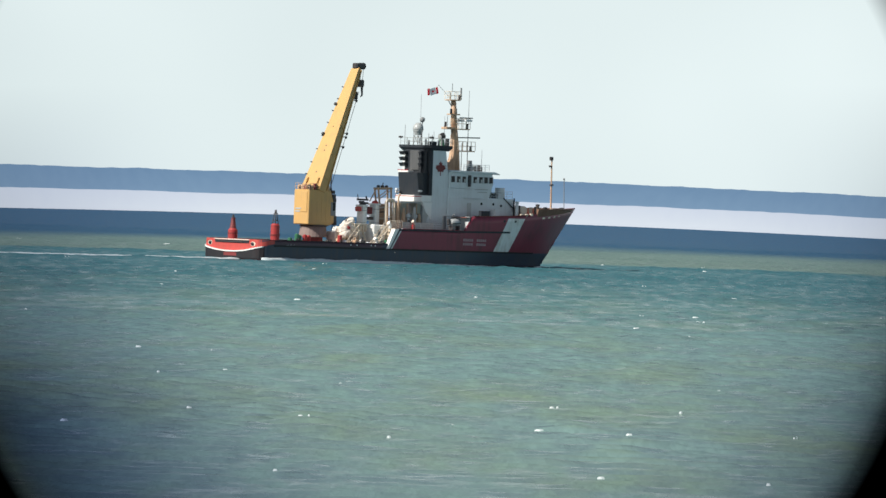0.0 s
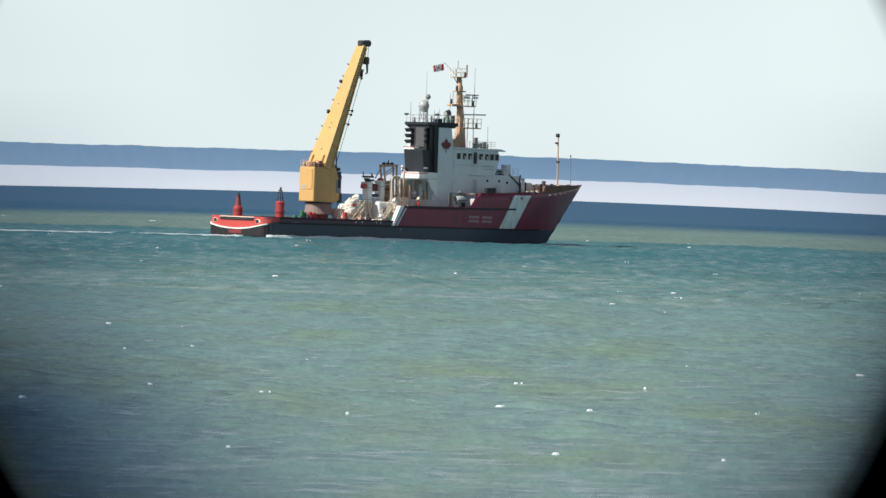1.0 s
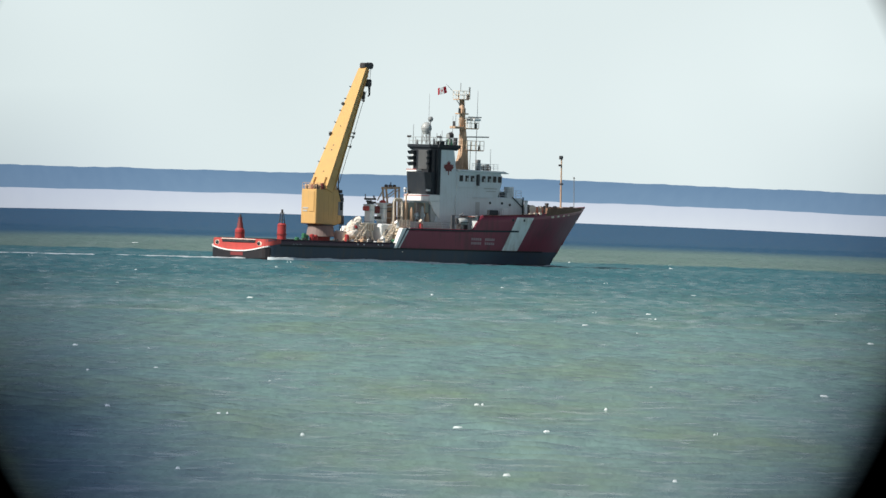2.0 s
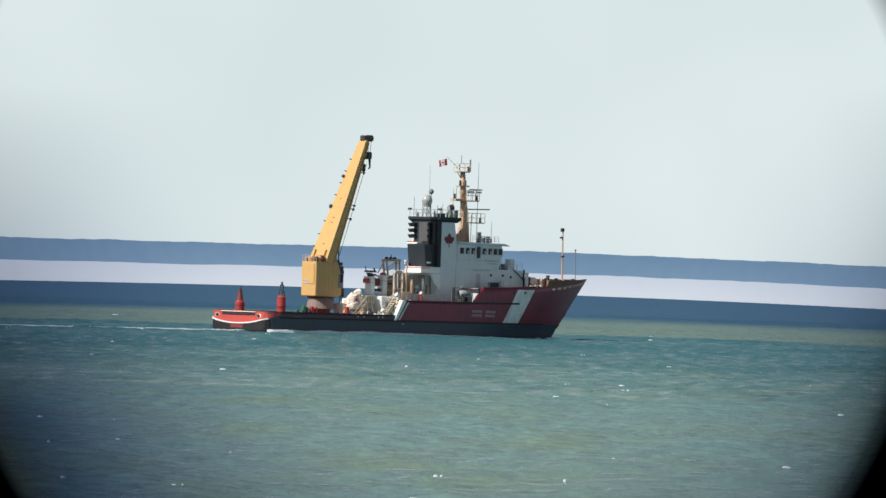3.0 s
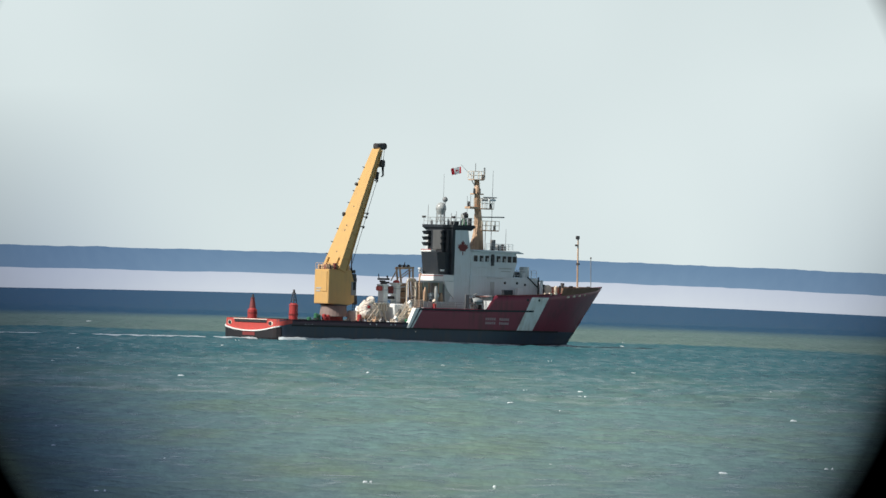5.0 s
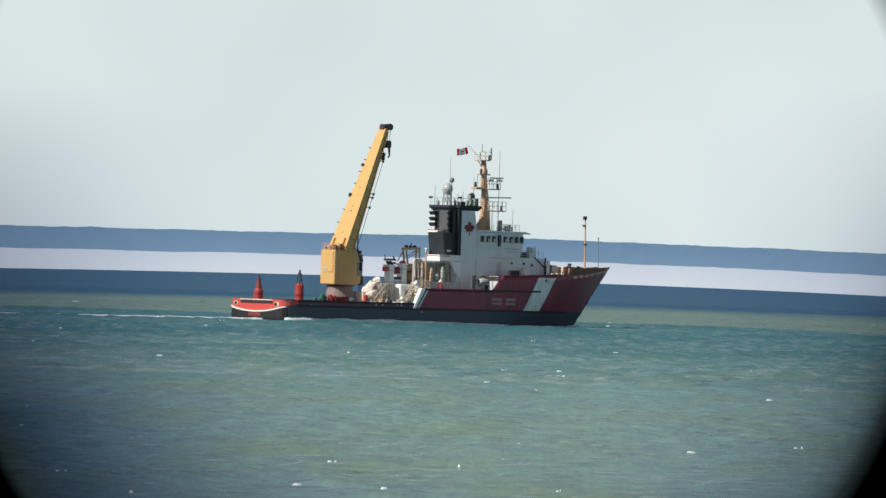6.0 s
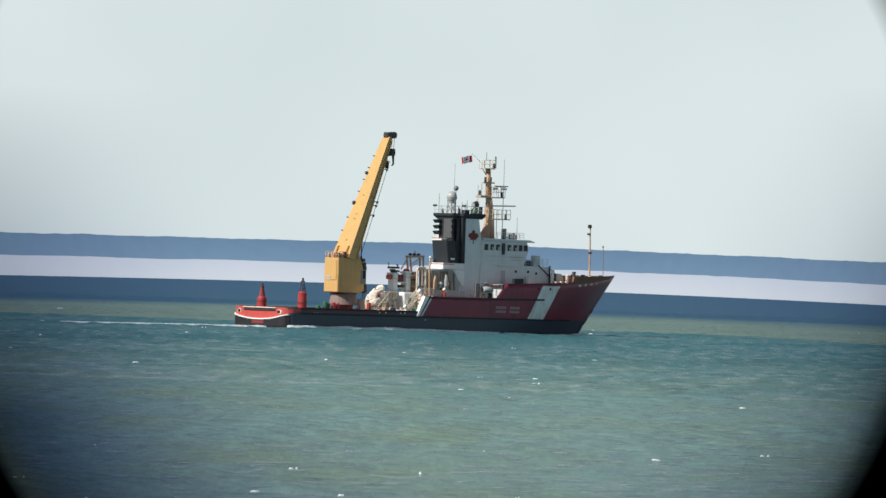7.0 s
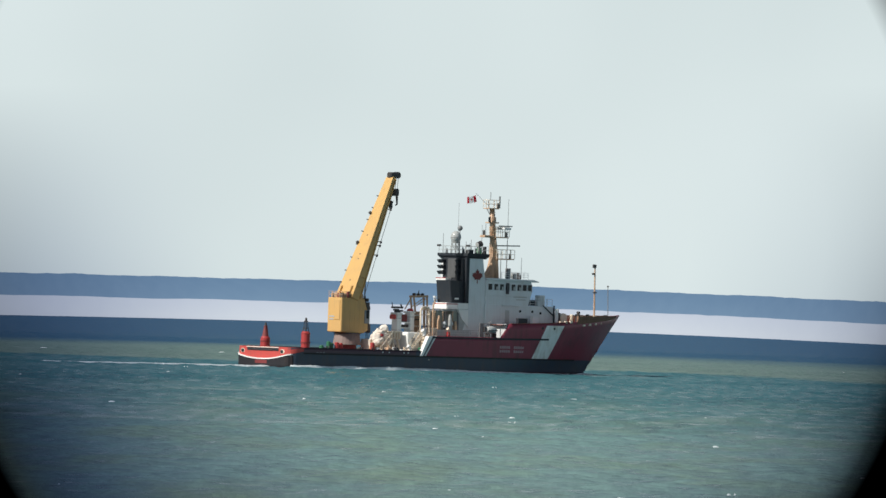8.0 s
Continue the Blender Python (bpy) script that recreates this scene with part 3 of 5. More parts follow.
for y in (-4.7, 4.7):
    part("fairlead_rim", ball(fresh(), (0.08, y, 2.0), 0.5, 0.36, 1.3, 1.0), M_CREAM, hull, "pale rim of the fairlead", True)
    bm = fresh()
    ball(bm, (-0.06, y, 2.0), 0.3, 0.7, 1.15, 0.9)
    part("fairlead", bm, M_BLACK, hull, "dark oval mooring fairlead", smooth=True)


# superstructure
def house(name, outline, y0, y1, mat, label, bevel=0.06, parent=None):
    return part(name, prism(fresh(), outline, y0, y1, bevel), mat, parent or ship, label)


casing = house("funnel_casing", [(34.6, 4.9), (35.4, 7.0), (35.92, 9.4), (35.92, 16.75), (38.55, 16.75), (39.1, 13.5), (40.2, 13.5), (40.2, 4.9)], -3.4, 3.4, M_WHITE, "white funnel casing with a red maple leaf")
lower = house("lower_house", [(39.0, 4.9), (39.0, 9.9), (52.3, 9.85), (52.8, 7.0), (52.8, 4.9)], -3.65, 3.65, M_WHITE, "white lower deckhouse")
bridge = house("bridge", [(39.1, 9.8), (39.1, 13.55), (47.9, 13.55), (48.2, 12.2), (47.4, 9.8)], -3.6, 3.6, M_WHITE, "white wheelhouse with a row of dark windows")
house("bridge_roof", [(39.2, 13.55), (39.2, 13.85), (48.1, 13.8), (49.2, 13.5), (49.2, 13.4), (47.5, 13.45)], -3.95, 3.95, M_WHITE, "white overhanging wheelhouse roof", parent=bridge)

for sgn in (-1, 1):
    part("break_plate", prism(fresh(), [(24.25, 1.9), (24.75, 1.9), (26.55, 4.85), (25.75, 4.85)], sgn * 6.87, sgn * 6.1, 0.03), M_BRIGHT, hull, "bright white slanted plate at the break of the deck")


# funnel casing
def at(x, s, z):
    """A point from metres forward, to starboard and up."""
    return Vector((x, -s, z))


def sbox(bm, x0, x1, s0, s1, z0, z1, bevel=0.04):
    return box(bm, x0, x1, -s1, -s0, z0, z1, bevel)


def block(name, x0, x1, s0, s1, z0, z1, mat, parent, label="", bevel=0.04):
    return part(name, sbox(fresh(), x0, x1, s0, s1, z0, z1, bevel), mat, parent, label)


def pole(name, a, b, r, mat, parent, r1=None, label="", sides=8):
    return part(name, tube(fresh(), at(*a), at(*b), r, r1, sides), mat, parent, label)


funnel = block("funnel", 35.35, 35.98, -2.2, 3.42, 9.95, 16.75, M_BLACK, ship, "black twin funnel tops on the aft side of the casing")
block("funnel_panel", 35.2, 35.4, -0.9, 1.1, 13.7, 16.6, M_DARKGREY, funnel, "dark grey panel between the funnels")
part("funnel_box", prism(fresh(), [(34.75, 9.95), (34.35, 13.3), (35.4, 13.3), (35.4, 9.95)], -3.0, 2.5, 0.06), M_BLACK, funnel, "black exhaust box, wider at its top")
block("ledge", 34.3, 35.4, -2.5, -0.2, 13.32, 13.62, M_BRIGHT, funnel, "pale ledge")
block("ledge_lip", 34.26, 34.34, -2.5, -0.2, 13.58, 13.7, M_RED, funnel, "red lip of the ledge")
for i in range(3):
    z = 14.2 + 0.85 * i
    part("louvre", prism(fresh(), [(35.0, z), (35.6, z + 0.1), (35.6, z + 0.62), (34.6, z + 0.5)], 1.5, 2.8, 0.03), M_BLACK, funnel)
    part("louvre", prism(fresh(), [(35.0, z), (35.6, z + 0.1), (35.6, z + 0.62), (34.75, z + 0.5)], -1.9, -1.3, 0.03), M_BLACK, funnel)
for s in (1.6, 2.7):
    pole("exhaust_pipe", (35.2, s, 13.2), (35.2, s, 16.6), 0.24, M_BLACK, funnel)
block("funnel_lamp", 34.2, 34.5, 2.2, 2.9, 10.45, 10.72, M_BRIGHT, funnel, "white floodlight on the exhaust box")
block("funnel_lamp", 34.3, 34.6, -2.9, -2.3, 10.2, 10.5, M_BRIGHT, funnel)


def tapered(bm, x0, x1, s0, s1, z0, z1, inset):
    """A box whose foot is smaller than its top by inset all round."""
    low = [bm.verts.new(at(x, s, z0)) for x, s in ((x0 + inset, s0 + inset), (x1 - inset, s0 + inset), (x1 - inset, s1 - inset), (x0 + inset, s1 - inset))]
    mid = [bm.verts.new(at(x, s, z0 + 0.55 * (z1 - z0))) for x, s in ((x0, s0), (x1, s0), (x1, s1), (x0, s1))]
    high = [bm.verts.new(at(x, s, z1)) for x, s in ((x0, s0), (x1, s0), (x1, s1), (x0, s1))]
    for a, b in ((low, mid), (mid, high)):
        for j in range(4):
            bm.faces.new((a[j], a[(j + 1) % 4], b[(j + 1) % 4], b[j]))
    bm.faces.new(low), bm.faces.new(high)
    bmesh.ops.recalc_face_normals(bm, faces=bm.faces)
    return bm


top = part("funnel_platform", tapered(fresh(), 35.2, 39.5, -3.4, 3.75, 16.6, 17.42, 0.4), M_BLACK, ship, "dark platform over the funnels, ringed by rails")
rail("platform_rail", [at(35.4, 3.6, 17.4), at(39.4, 3.6, 17.4), at(39.4, -3.3, 17.4), at(35.4, -3.3, 17.4), at(35.4, 3.6, 17.4)], 1.1, M_PALE, top, 0.035, 1.3, 2)
aft = block("aft_house", 34.3, 36.0, -1.6, 3.35, 4.9, 8.95, M_PALE, ship, "sheltered grey house under the funnels")
block("aft_house_top", 33.9, 36.0, -2.4, 3.38, 8.98, 9.95, M_BRIGHT, aft, "bright white upper band", 0.08)
block("red_line", 33.86, 33.95, -2.4, 3.38, 9.72, 9.84, M_RED, aft, "thin red line along the white band")
part("white_gusset", prism(fresh(), [(34.0, 8.95), (34.75, 7.5), (35.9, 6.4), (35.9, 8.95)], -3.5, -2.4, 0.02), M_BRIGHT, aft, "white sloping plate under the band")
# grey panels on the wall put the alcoves' shade into colour
for s in (-0.7, 0.9, 2.5):
    block("alcove", 34.2, 34.4, s - 0.65, s + 0.65, 5.1, 8.6, M_GREY, aft, "dark grey panel in place of an alcove's shade")
for s, z in ((-0.6, 5.0), (1.5, 5.0)):
    part("ventilator", ball(tube(fresh(), at(33.6, s, 4.9), at(33.6, s, 6.6), 0.28, 0.28, 10), at(33.5, s, 6.8), 0.5), M_WHITE, aft, "white cowl ventilator", True)
pole("floodlight", (34.0, -2.2, 9.95), (34.0, -2.2, 10.6), 0.09, M_STEEL, aft)
block("floodlight_head", 33.8, 34.2, -2.45, -1.95, 10.6, 10.9, M_WHITE, aft)


def leaf_outline(size):
    half = [(0, 1.0), (0.13, 0.72), (0.28, 0.80), (0.24, 0.36), (0.48, 0.56), (0.54, 0.40), (0.86, 0.44), (0.74, 0.20), (0.92, 0.10),
            (0.46, -0.30), (0.52, -0.46), (0.06, -0.38), (0.05, -0.95)]
    pts = half + [(-a, b) for a, b in half[::-1] if a > 0]
    return [(a * size, b * size) for a, b in pts]


bm = prism(fresh(), [(37.5 + a, 14.0 + b) for a, b in leaf_outline(1.12)], -3.46, -3.40)
part("maple_leaf", bm, M_DARKRED, casing, "dark red maple leaf emblem")
block("casing_door", 38.3, 39.1, 3.4, 3.46, 5.0, 7.0, M_GREY, casing)

# domes and aerials over the funnels
bm = ball(fresh(), at(36.3, -0.5, 19.85), 0.8, 1, 1, 1.12, 18, 12)
dome = part("radome", bm, M_PALE, ship, "pale grey satellite radome on a lattice stand", True)
bm = fresh()
for dx, ds in ((-0.5, -0.5), (0.5, -0.5), (-0.5, 0.5), (0.5, 0.5)):
    tube(bm, at(36.3 + dx, -0.5 + ds, 17.4), at(36.3 + dx * 0.6, -0.5 + ds * 0.6, 19.2), 0.06, sides=6)
    tube(bm, at(36.3 + dx, -0.5 + ds, 17.5), at(36.3 - dx * 0.7, -0.5 + ds * 0.8, 18.9), 0.04, sides=5)
tube(bm, at(36.3, -0.5, 18.9), at(36.3, -0.5, 19.2), 0.5, 0.62, 14)
part("radome_stand", bm, M_PALE, dome)
part("radome_joint", tube(fresh(), at(36.3, -0.5, 19.72), at(36.3, -0.5, 19.8), 0.81, 0.81, 18), M_GREY, dome, "dark joint round the dome")
part("small_dome", ball(tube(fresh(), at(36.9, -0.3, 17.4), at(36.9, -0.3, 21.0), 0.07), at(36.9, -0.3, 21.2), 0.4), M_GREY, ship, "small grey dome on a pole", True)
light = part("searchlight", tube(fresh(), at(38.7, 1.75, 18.75), at(39.4, 1.75, 18.95), 0.42, 0.48, 14), M_STEEL, ship, "dark searchlight on a tapered green post")
part("searchlight_lens", tube(fresh(), at(38.62, 1.75, 18.73), at(38.7, 1.75, 18.75), 0.38, 0.38, 14), M_PALE, light)
pole("searchlight_post", (39.0, 1.75, 17.4), (39.0, 1.75, 18.4), 0.62, M_GREEN, ship, 0.3)
block("locker", 39.0, 39.4, 2.6, 3.1, 17.42, 18.5, M_STEEL, ship)
block("locker", 36.0, 36.8, 2.4, 3.2, 17.42, 18.0, M_BLACK, ship)
for x, s, z0, z1, r in ((36.9, -0.7, 17.4, 25.0, 0.035), (35.6, -2.6, 17.4, 20.4, 0.05), (36.0, 0.6, 17.4, 19.8, 0.05), (37.2, 0.9, 17.4, 19.2, 0.06),
                        (36.4, -1.6, 17.4, 19.6, 0.05), (38.2, 0.6, 17.4, 19.0, 0.07), (39.3, 2.0, 17.4, 21.8, 0.045), (37.6, 1.6, 17.4, 19.5, 0.05)):
    pole("whip_aerial", (x, s, z0), (x, s, z1), r, M_GREY, ship, r * 0.6, sides=6)
for s in (-3.3, 3.5):
    block("rail_lamp", 35.2, 35.6, s - 0.3, s + 0.3, 18.4, 18.7, M_STEEL, ship)
for x, s, h in ((35.8, -1.9, 0.7), (36.0, 1.6, 0.9), (37.4, 2.9, 0.8), (38.0, -0.6, 0.7), (38.4, 2.5, 1.0), (37.8, 0.2, 0.5)):
    pole("platform_fitting", (x, s, 17.4), (x, s, 17.4 + h), 0.16, M_GREY, ship, 0.13)

# wheelhouse
SIDE = 3.6
for x in (39.5, 40.65, 41.75, 42.85, 44.0, 45.15, 46.2, 47.2):
    pane = block("window", x, x + 0.78, SIDE - 0.05, SIDE + 0.05, 12.08, 12.98, M_GLASS, bridge, "dark wheelhouse window", 0.03)
    bm = fresh()
    for q in ((x - 0.06, x, 12.02, 13.04), (x + 0.78, x + 0.84, 12.02, 13.04), (x, x + 0.78, 12.02, 12.08), (x, x + 0.78, 12.98, 13.04)):
        sbox(bm, q[0], q[1], SIDE, SIDE + 0.08, q[2], q[3], 0)
    part("window_frame", bm, M_WHITE, bridge)
    # added pale block stands in for brightness seen through the panes
    if 40 < x < 46:
        block("window_daylight", x + 0.4, x + 0.7, SIDE + 0.03, SIDE + 0.065, 12.12, 12.6, M_PALE, bridge, "pale block in place of daylight through the window", 0)
for s in (-3.0, -2.0, -1.0, 0.0, 1.0, 2.0, 3.0):
    block("front_window", 47.95, 48.2, s - 0.4, s + 0.4, 12.2, 13.1, M_GLASS, bridge, "", 0.02)
block("bridge_lamp", 42.95, 43.35, SIDE, SIDE + 0.35, 11.5, 13.2, M_STEEL, bridge, "dark lamp beside the windows")
bm = fresh()
for x0, x1, z in ((44.5, 47.1, 11.05), (45.0, 46.9, 10.65)):
    sbox(bm, x0, x1, SIDE - 0.02, SIDE + 0.015, z, z + 0.14, 0)
part("name_bars", bm, M_PALE, bridge, "faint name in grey bars")
for x, z in ((45.8, 9.0), (48.2, 9.0), (49.8, 8.8)):
    bm = fresh()
    tube(bm, at(x, 3.6, z), at(x, 3.7, z), 0.2, 0.2, 12)
    part("porthole", bm, M_GLASS, lower, "round porthole")
block("side_ledge", 42.2, 45.6, 3.65, 3.9, 9.7, 9.85, M_WHITE, lower)
block("side_ledge", 39.3, 47.0, 3.65, 3.75, 11.2, 11.28, M_WHITE, bridge)
block("house_door", 42.9, 43.7, 3.63, 3.73, 7.1, 9.1, M_PALE, lower, "pale grey door")
block("awning_box", 47.5, 49.1, 2.4, 3.4, 9.9, 10.75, M_BLACK, ship, "black locker on the deckhouse")
part("drum", tube(fresh(), at(51.0, 2.0, 9.85), at(51.0, 2.0, 11.5), 0.78, 0.72, 16), M_WHITE, ship, "pale grey drum on the deckhouse")
block("deck_box", 49.6, 50.5, 2.3, 3.2, 9.85, 10.6, M_WHITE, ship)
pole("drain_pipe", (52.4, 3.73, 7.0), (52.4, 3.73, 10.0), 0.12, M_BLACK, lower)
pole("drain_pipe", (50.2, 3.73, 10.0), (52.4, 3.73, 8.4), 0.09, M_BLACK, lower)
block("dark_locker", 43.2, 45.0, 5.9, 6.5, 7.0, 7.95, M_BLACK, ship, "black locker on the forecastle deck")
block("flag_locker", 47.3, 48.4, 4.2, 5.0, 7.0, 8.3, M_WHITE, ship, "white deck locker")
rail("wing_rail", [at(47.8, 3.5, 9.85), at(52.2, 3.5, 9.85), at(52.2, -3.5, 9.85)], 1.1, M_WHITE, lower, 0.035, 1.1)
rail("roof_rail", [at(42.0, 3.6, 13.85), at(47.2, 3.6, 13.82), at(47.2, -3.6, 13.82)], 0.95, M_WHITE, bridge, 0.04, 0.9)
for x, s, z0, z1, r in ((48.0, 1.0, 13.8, 17.1, 0.04), (45.95, 0.0, 13.8, 25.8, 0.05), (44.9, 1.2, 13.8, 19.5, 0.045), (44.6, 0.2, 13.8, 18.0, 0.06)):
    pole("whip_aerial", (x, s, z0), (x, s, z1), r, M_GREY, ship, r * 0.6, sides=6)
block("roof_box", 44.2, 44.8, 1.8, 2.4, 13.82, 15.4, M_GREY, ship, "grey locker on the wheelhouse roof")
for x, s, h in ((45.4, 2.2, 0.8), (46.1, 2.6, 0.6), (46.6, 1.6, 0.9), (43.4, 2.8, 0.6)):
    block("roof_fitting", x, x + 0.35, s, s + 0.35, 13.82, 13.85 + h, M_STEEL, ship)
part("roof_dome", ball(fresh(), at(45.9, 1.4, 14.3), 0.4), M_PALE, ship, "", True)

# mast
bm = fresh()
for (x0, z0, r0), (x1, z1, r1) in (((43.6, 13.8, 0.72), (43.45, 17.2, 0.60)), ((43.45, 17.2, 0.60), (43.1, 20.0, 0.50)), ((43.1, 20.0, 0.50), (42.75, 24.4, 0.38))):
    tube(bm, at(x0, 0, z0), at(x1, 0, z1), r0, r1, 14)
mast = part("mast", bm, M_BUFF, ship, "buff-painted mast with platforms and aerials", True)

part("mast_foot", prism(fresh(), [(40.6, 13.75), (41.3, 14.0), (41.85, 14.4), (42.25, 14.95), (42.55, 15.7), (42.75, 16.6), (42.85, 17.8), (42.8, 19.2), (43.3, 19.2), (44.0, 13.75)], -0.5, 0.5, 0.06), M_BUFF, mast, "curved buff foot of the mast")


def stage(x0, x1, s0, s1, z, high):
    block("mast_platform", x0, x1, s0, s1, z - 0.16, z, M_BUFF, mast, "", 0.03)
    rail("stage_rail", [at(x0, s0, z), at(x1, s0, z), at(x1, s1, z), at(x0, s1, z), at(x0, s0, z)], high, M_CREAM, mast, 0.045, 0.9, 2)


stage(43.2, 46.7, -0.9, 0.9, 16.85, 1.35)
stage(43.0, 45.6, -0.8, 0.8, 20.1, 1.5)
block("mast_platform", 41.0, 43.1, -0.6, 0.6, 19.95, 20.3, M_BUFF, mast)
stage(41.6, 43.6, -0.7, 0.7, 24.4, 1.2)
block("mast_step", 41.9, 43.8, -0.5, 0.5, 22.1, 22.3, M_BUFF, mast)
pole("yard", (43.0, 0, 18.75), (48.4, 0, 18.85), 0.09, M_GREY, mast, label="thin horizontal yard")
pole("yard", (44.2, 0, 21.75), (46.8, 0, 21.75), 0.08, M_GREY, mast)
for x, s, z in ((42.0, 0.4, 22.3), (43.6, -0.3, 22.3), (41.3, 0, 20.3), (45.2, 0.5, 20.1), (46.2, 0.4, 16.85), (43.5, 0.5, 24.4)):
    part("mast_lamp", tube(fresh(), at(x, s, z), at(x, s, z + 0.75), 0.2, 0.17, 8), M_STEEL, mast)
for a, b, r in (((42.0, 0.5, 25.6), (42.0, 0.5, 26.8), 0.05), ((43.7, 0.6, 24.4), (43.7, 0.6, 26.2), 0.13), ((41.4, 0.3, 20.2), (41.4, 0.3, 22.0), 0.04), ((42.1, 0, 24.4), (41.6, 0.5, 25.4), 0.08), ((42.4, 0, 23.4), (41.6, 0, 24.4), 0.07)):
    pole("aerial", a, b, r, M_GREY, mast, sides=6)
part("radar_scanner", sbox(fresh(), 44.1, 45.4, -1.5, 1.5, 21.2, 21.5), M_WHITE, mast, "white radar scanner bar")
bm = fresh()
for k in range(2):
    tube(bm, at(42.2 + 0.5 * k, 0.62 - 0.1 * k, 14.3), at(42.55 + 0.4 * k, 0.45 - 0.1 * k, 24.0), 0.04, sides=5)
for k in range(26):
    z = 14.8 + 0.36 * k
    tube(bm, at(42.25 + 0.012 * k, 0.6, z), at(42.75 + 0.01 * k, 0.5, z), 0.03, sides=4)
part("mast_ladder", bm, M_BUFF, mast)

# crane
crane = part("crane_house", prism(fresh(), [(13.2, 5.1), (13.2, 10.2), (17.5, 10.2), (18.3, 8.0), (18.3, 5.4), (17.4, 5.0)], -1.65, 1.65, 0.1), M_YELLOW, ship, "boxy yellow crane house on a red pedestal")
bm = fresh()
tube(bm, at(15.7, 0, 1.4), at(15.7, 0, 3.7), 1.45, 1.45, 24)
# darker red in place of the shade from crane house and bulwark
part("crane_pedestal", bm, M_DARKRED, crane, "red crane pedestal")
bm = fresh()
tube(bm, at(15.7, 0, 3.3), at(15.7, 0, 5.05), 2.1, 1.85, 24)
part("slew_ring", bm, M_PRIMER, crane, "faded pinkish slewing base")
bm = fresh()
for z in (3.25, 4.85):
    tube(bm, at(15.7, 0, z), at(15.7, 0, z + 0.15), 2.16, 1.98, 24)
part("ring_flange", bm, M_STEEL, crane)
block("access_panel", 13.1, 13.25, 0.1, 1.35, 6.9, 9.9, M_YELLOW, crane)
bm = fresh()
for k in range(2):
    sbox(bm, 13.14, 13.19, -1.2, 0.0 - 0.2 * k, 7.3 - 0.4 * k, 7.5 - 0.4 * k, 0)
part("maker_bars", bm, M_PALE, crane, "faint grey lettering bars")
bm = fresh()
for k in range(5):
    sbox(bm, 13.9 + 0.9 * k, 13.94 + 0.9 * k, 1.64, 1.665, 5.5, 9.9, 0)
part("house_seam", bm, M_YELLOW, crane)
rail("house_rail", [at(17.0, 1.58, 10.2), at(13.3, 1.58, 10.2), at(13.3, -1.55, 10.2), at(14.6, -1.55, 10.2)], 0.9, M_BUFF, crane, 0.04, 0.8, 2)
block("winch", 13.4, 14.9, -1.3, 0.9, 10.2, 10.9, M_BUFF, crane, "rusty brown winch on the crane house", 0.12)
for i, (x, s, h) in enumerate(((13.5, 1.4, 0.75), (14.0, 1.3, 0.6), (14.5, 1.45, 0.9), (15.0, 1.35, 0.65), (15.5, 1.45, 0.85), (16.1, 1.4, 1.0), (16.7, 1.4, 0.8), (17.2, 1.4, 0.6), (13.5, 0.5, 0.7), (13.5, -0.6, 0.6))):
    block("winch_fitting", x - 0.16, x + 0.16, s - 0.18, s + 0.15, 10.2, 10.2 + h, (M_STEEL, M_BUFF, M_DARKRED)[i % 3], crane, "", 0.05)
bm = fresh()
for s in (-1.2, 1.2):
    prism(bm, [(14.4, 10.1), (15.2, 12.0), (16.6, 12.0), (17.5, 10.1)], -s - 0.14, -s + 0.14, 0.03)
part("boom_foot_bracket", bm, M_YELLOW, crane)
block("crane_cab", 17.5, 18.6, 0.7, 1.7, 6.4, 8.5, M_GREY, crane, "dark crane operator's cab", 0.1)
block("cab_window", 17.9, 18.4, 1.66, 1.75, 7.2, 8.4, M_GLASS, crane)
bm = fresh()
tube(bm, at(18.2, 1.0, 5.5), at(18.1, 0.9, 10.5), 0.17, 0.17, 10)
tube(bm, at(18.1, 0.9, 9.0), at(18.3, 0.7, 14.0), 0.09, 0.09, 8)
part("luffing_cylinder", bm, M_STEEL, crane, "dark hydraulic luffing cylinder")
for x, z, w in ((18.3, 9.2, 0.32), (18.45, 8.7, 0.28), (18.5, 6.0, 0.35), (18.6, 5.4, 0.3), (18.2, 9.9, 0.22)):
    block("hydraulic_fitting", x - w, x + w, 0.9, 1.6, z - w, z + w * 1.3, M_STEEL, crane, "", 0.08)
bm = fresh()
for s in (0.5, 1.0):
    tube(bm, at(18.4, s + 0.6, 2.0), at(18.4, s + 0.6, 6.4), 0.05, sides=5)
for k in range(12):
    tube(bm, at(18.4, 1.1, 2.2 + 0.35 * k), at(18.4, 1.6, 2.2 + 0.35 * k), 0.035, sides=4)
part("crane_ladder", bm, M_STEEL, crane)

BOOM_A, BOOM_B = Vector((15.75, 0, 10.4)), Vector((23.25, 0, 28.35))
BOOM_W = (BOOM_B - BOOM_A).normalized()
BOOM_U = BOOM_W.cross(Vector((0, 1, 0))).normalized()     # away from the deck side


def boom_size(f):
    return 1.86 - 1.22 * f, 0.74 - 0.44 * f


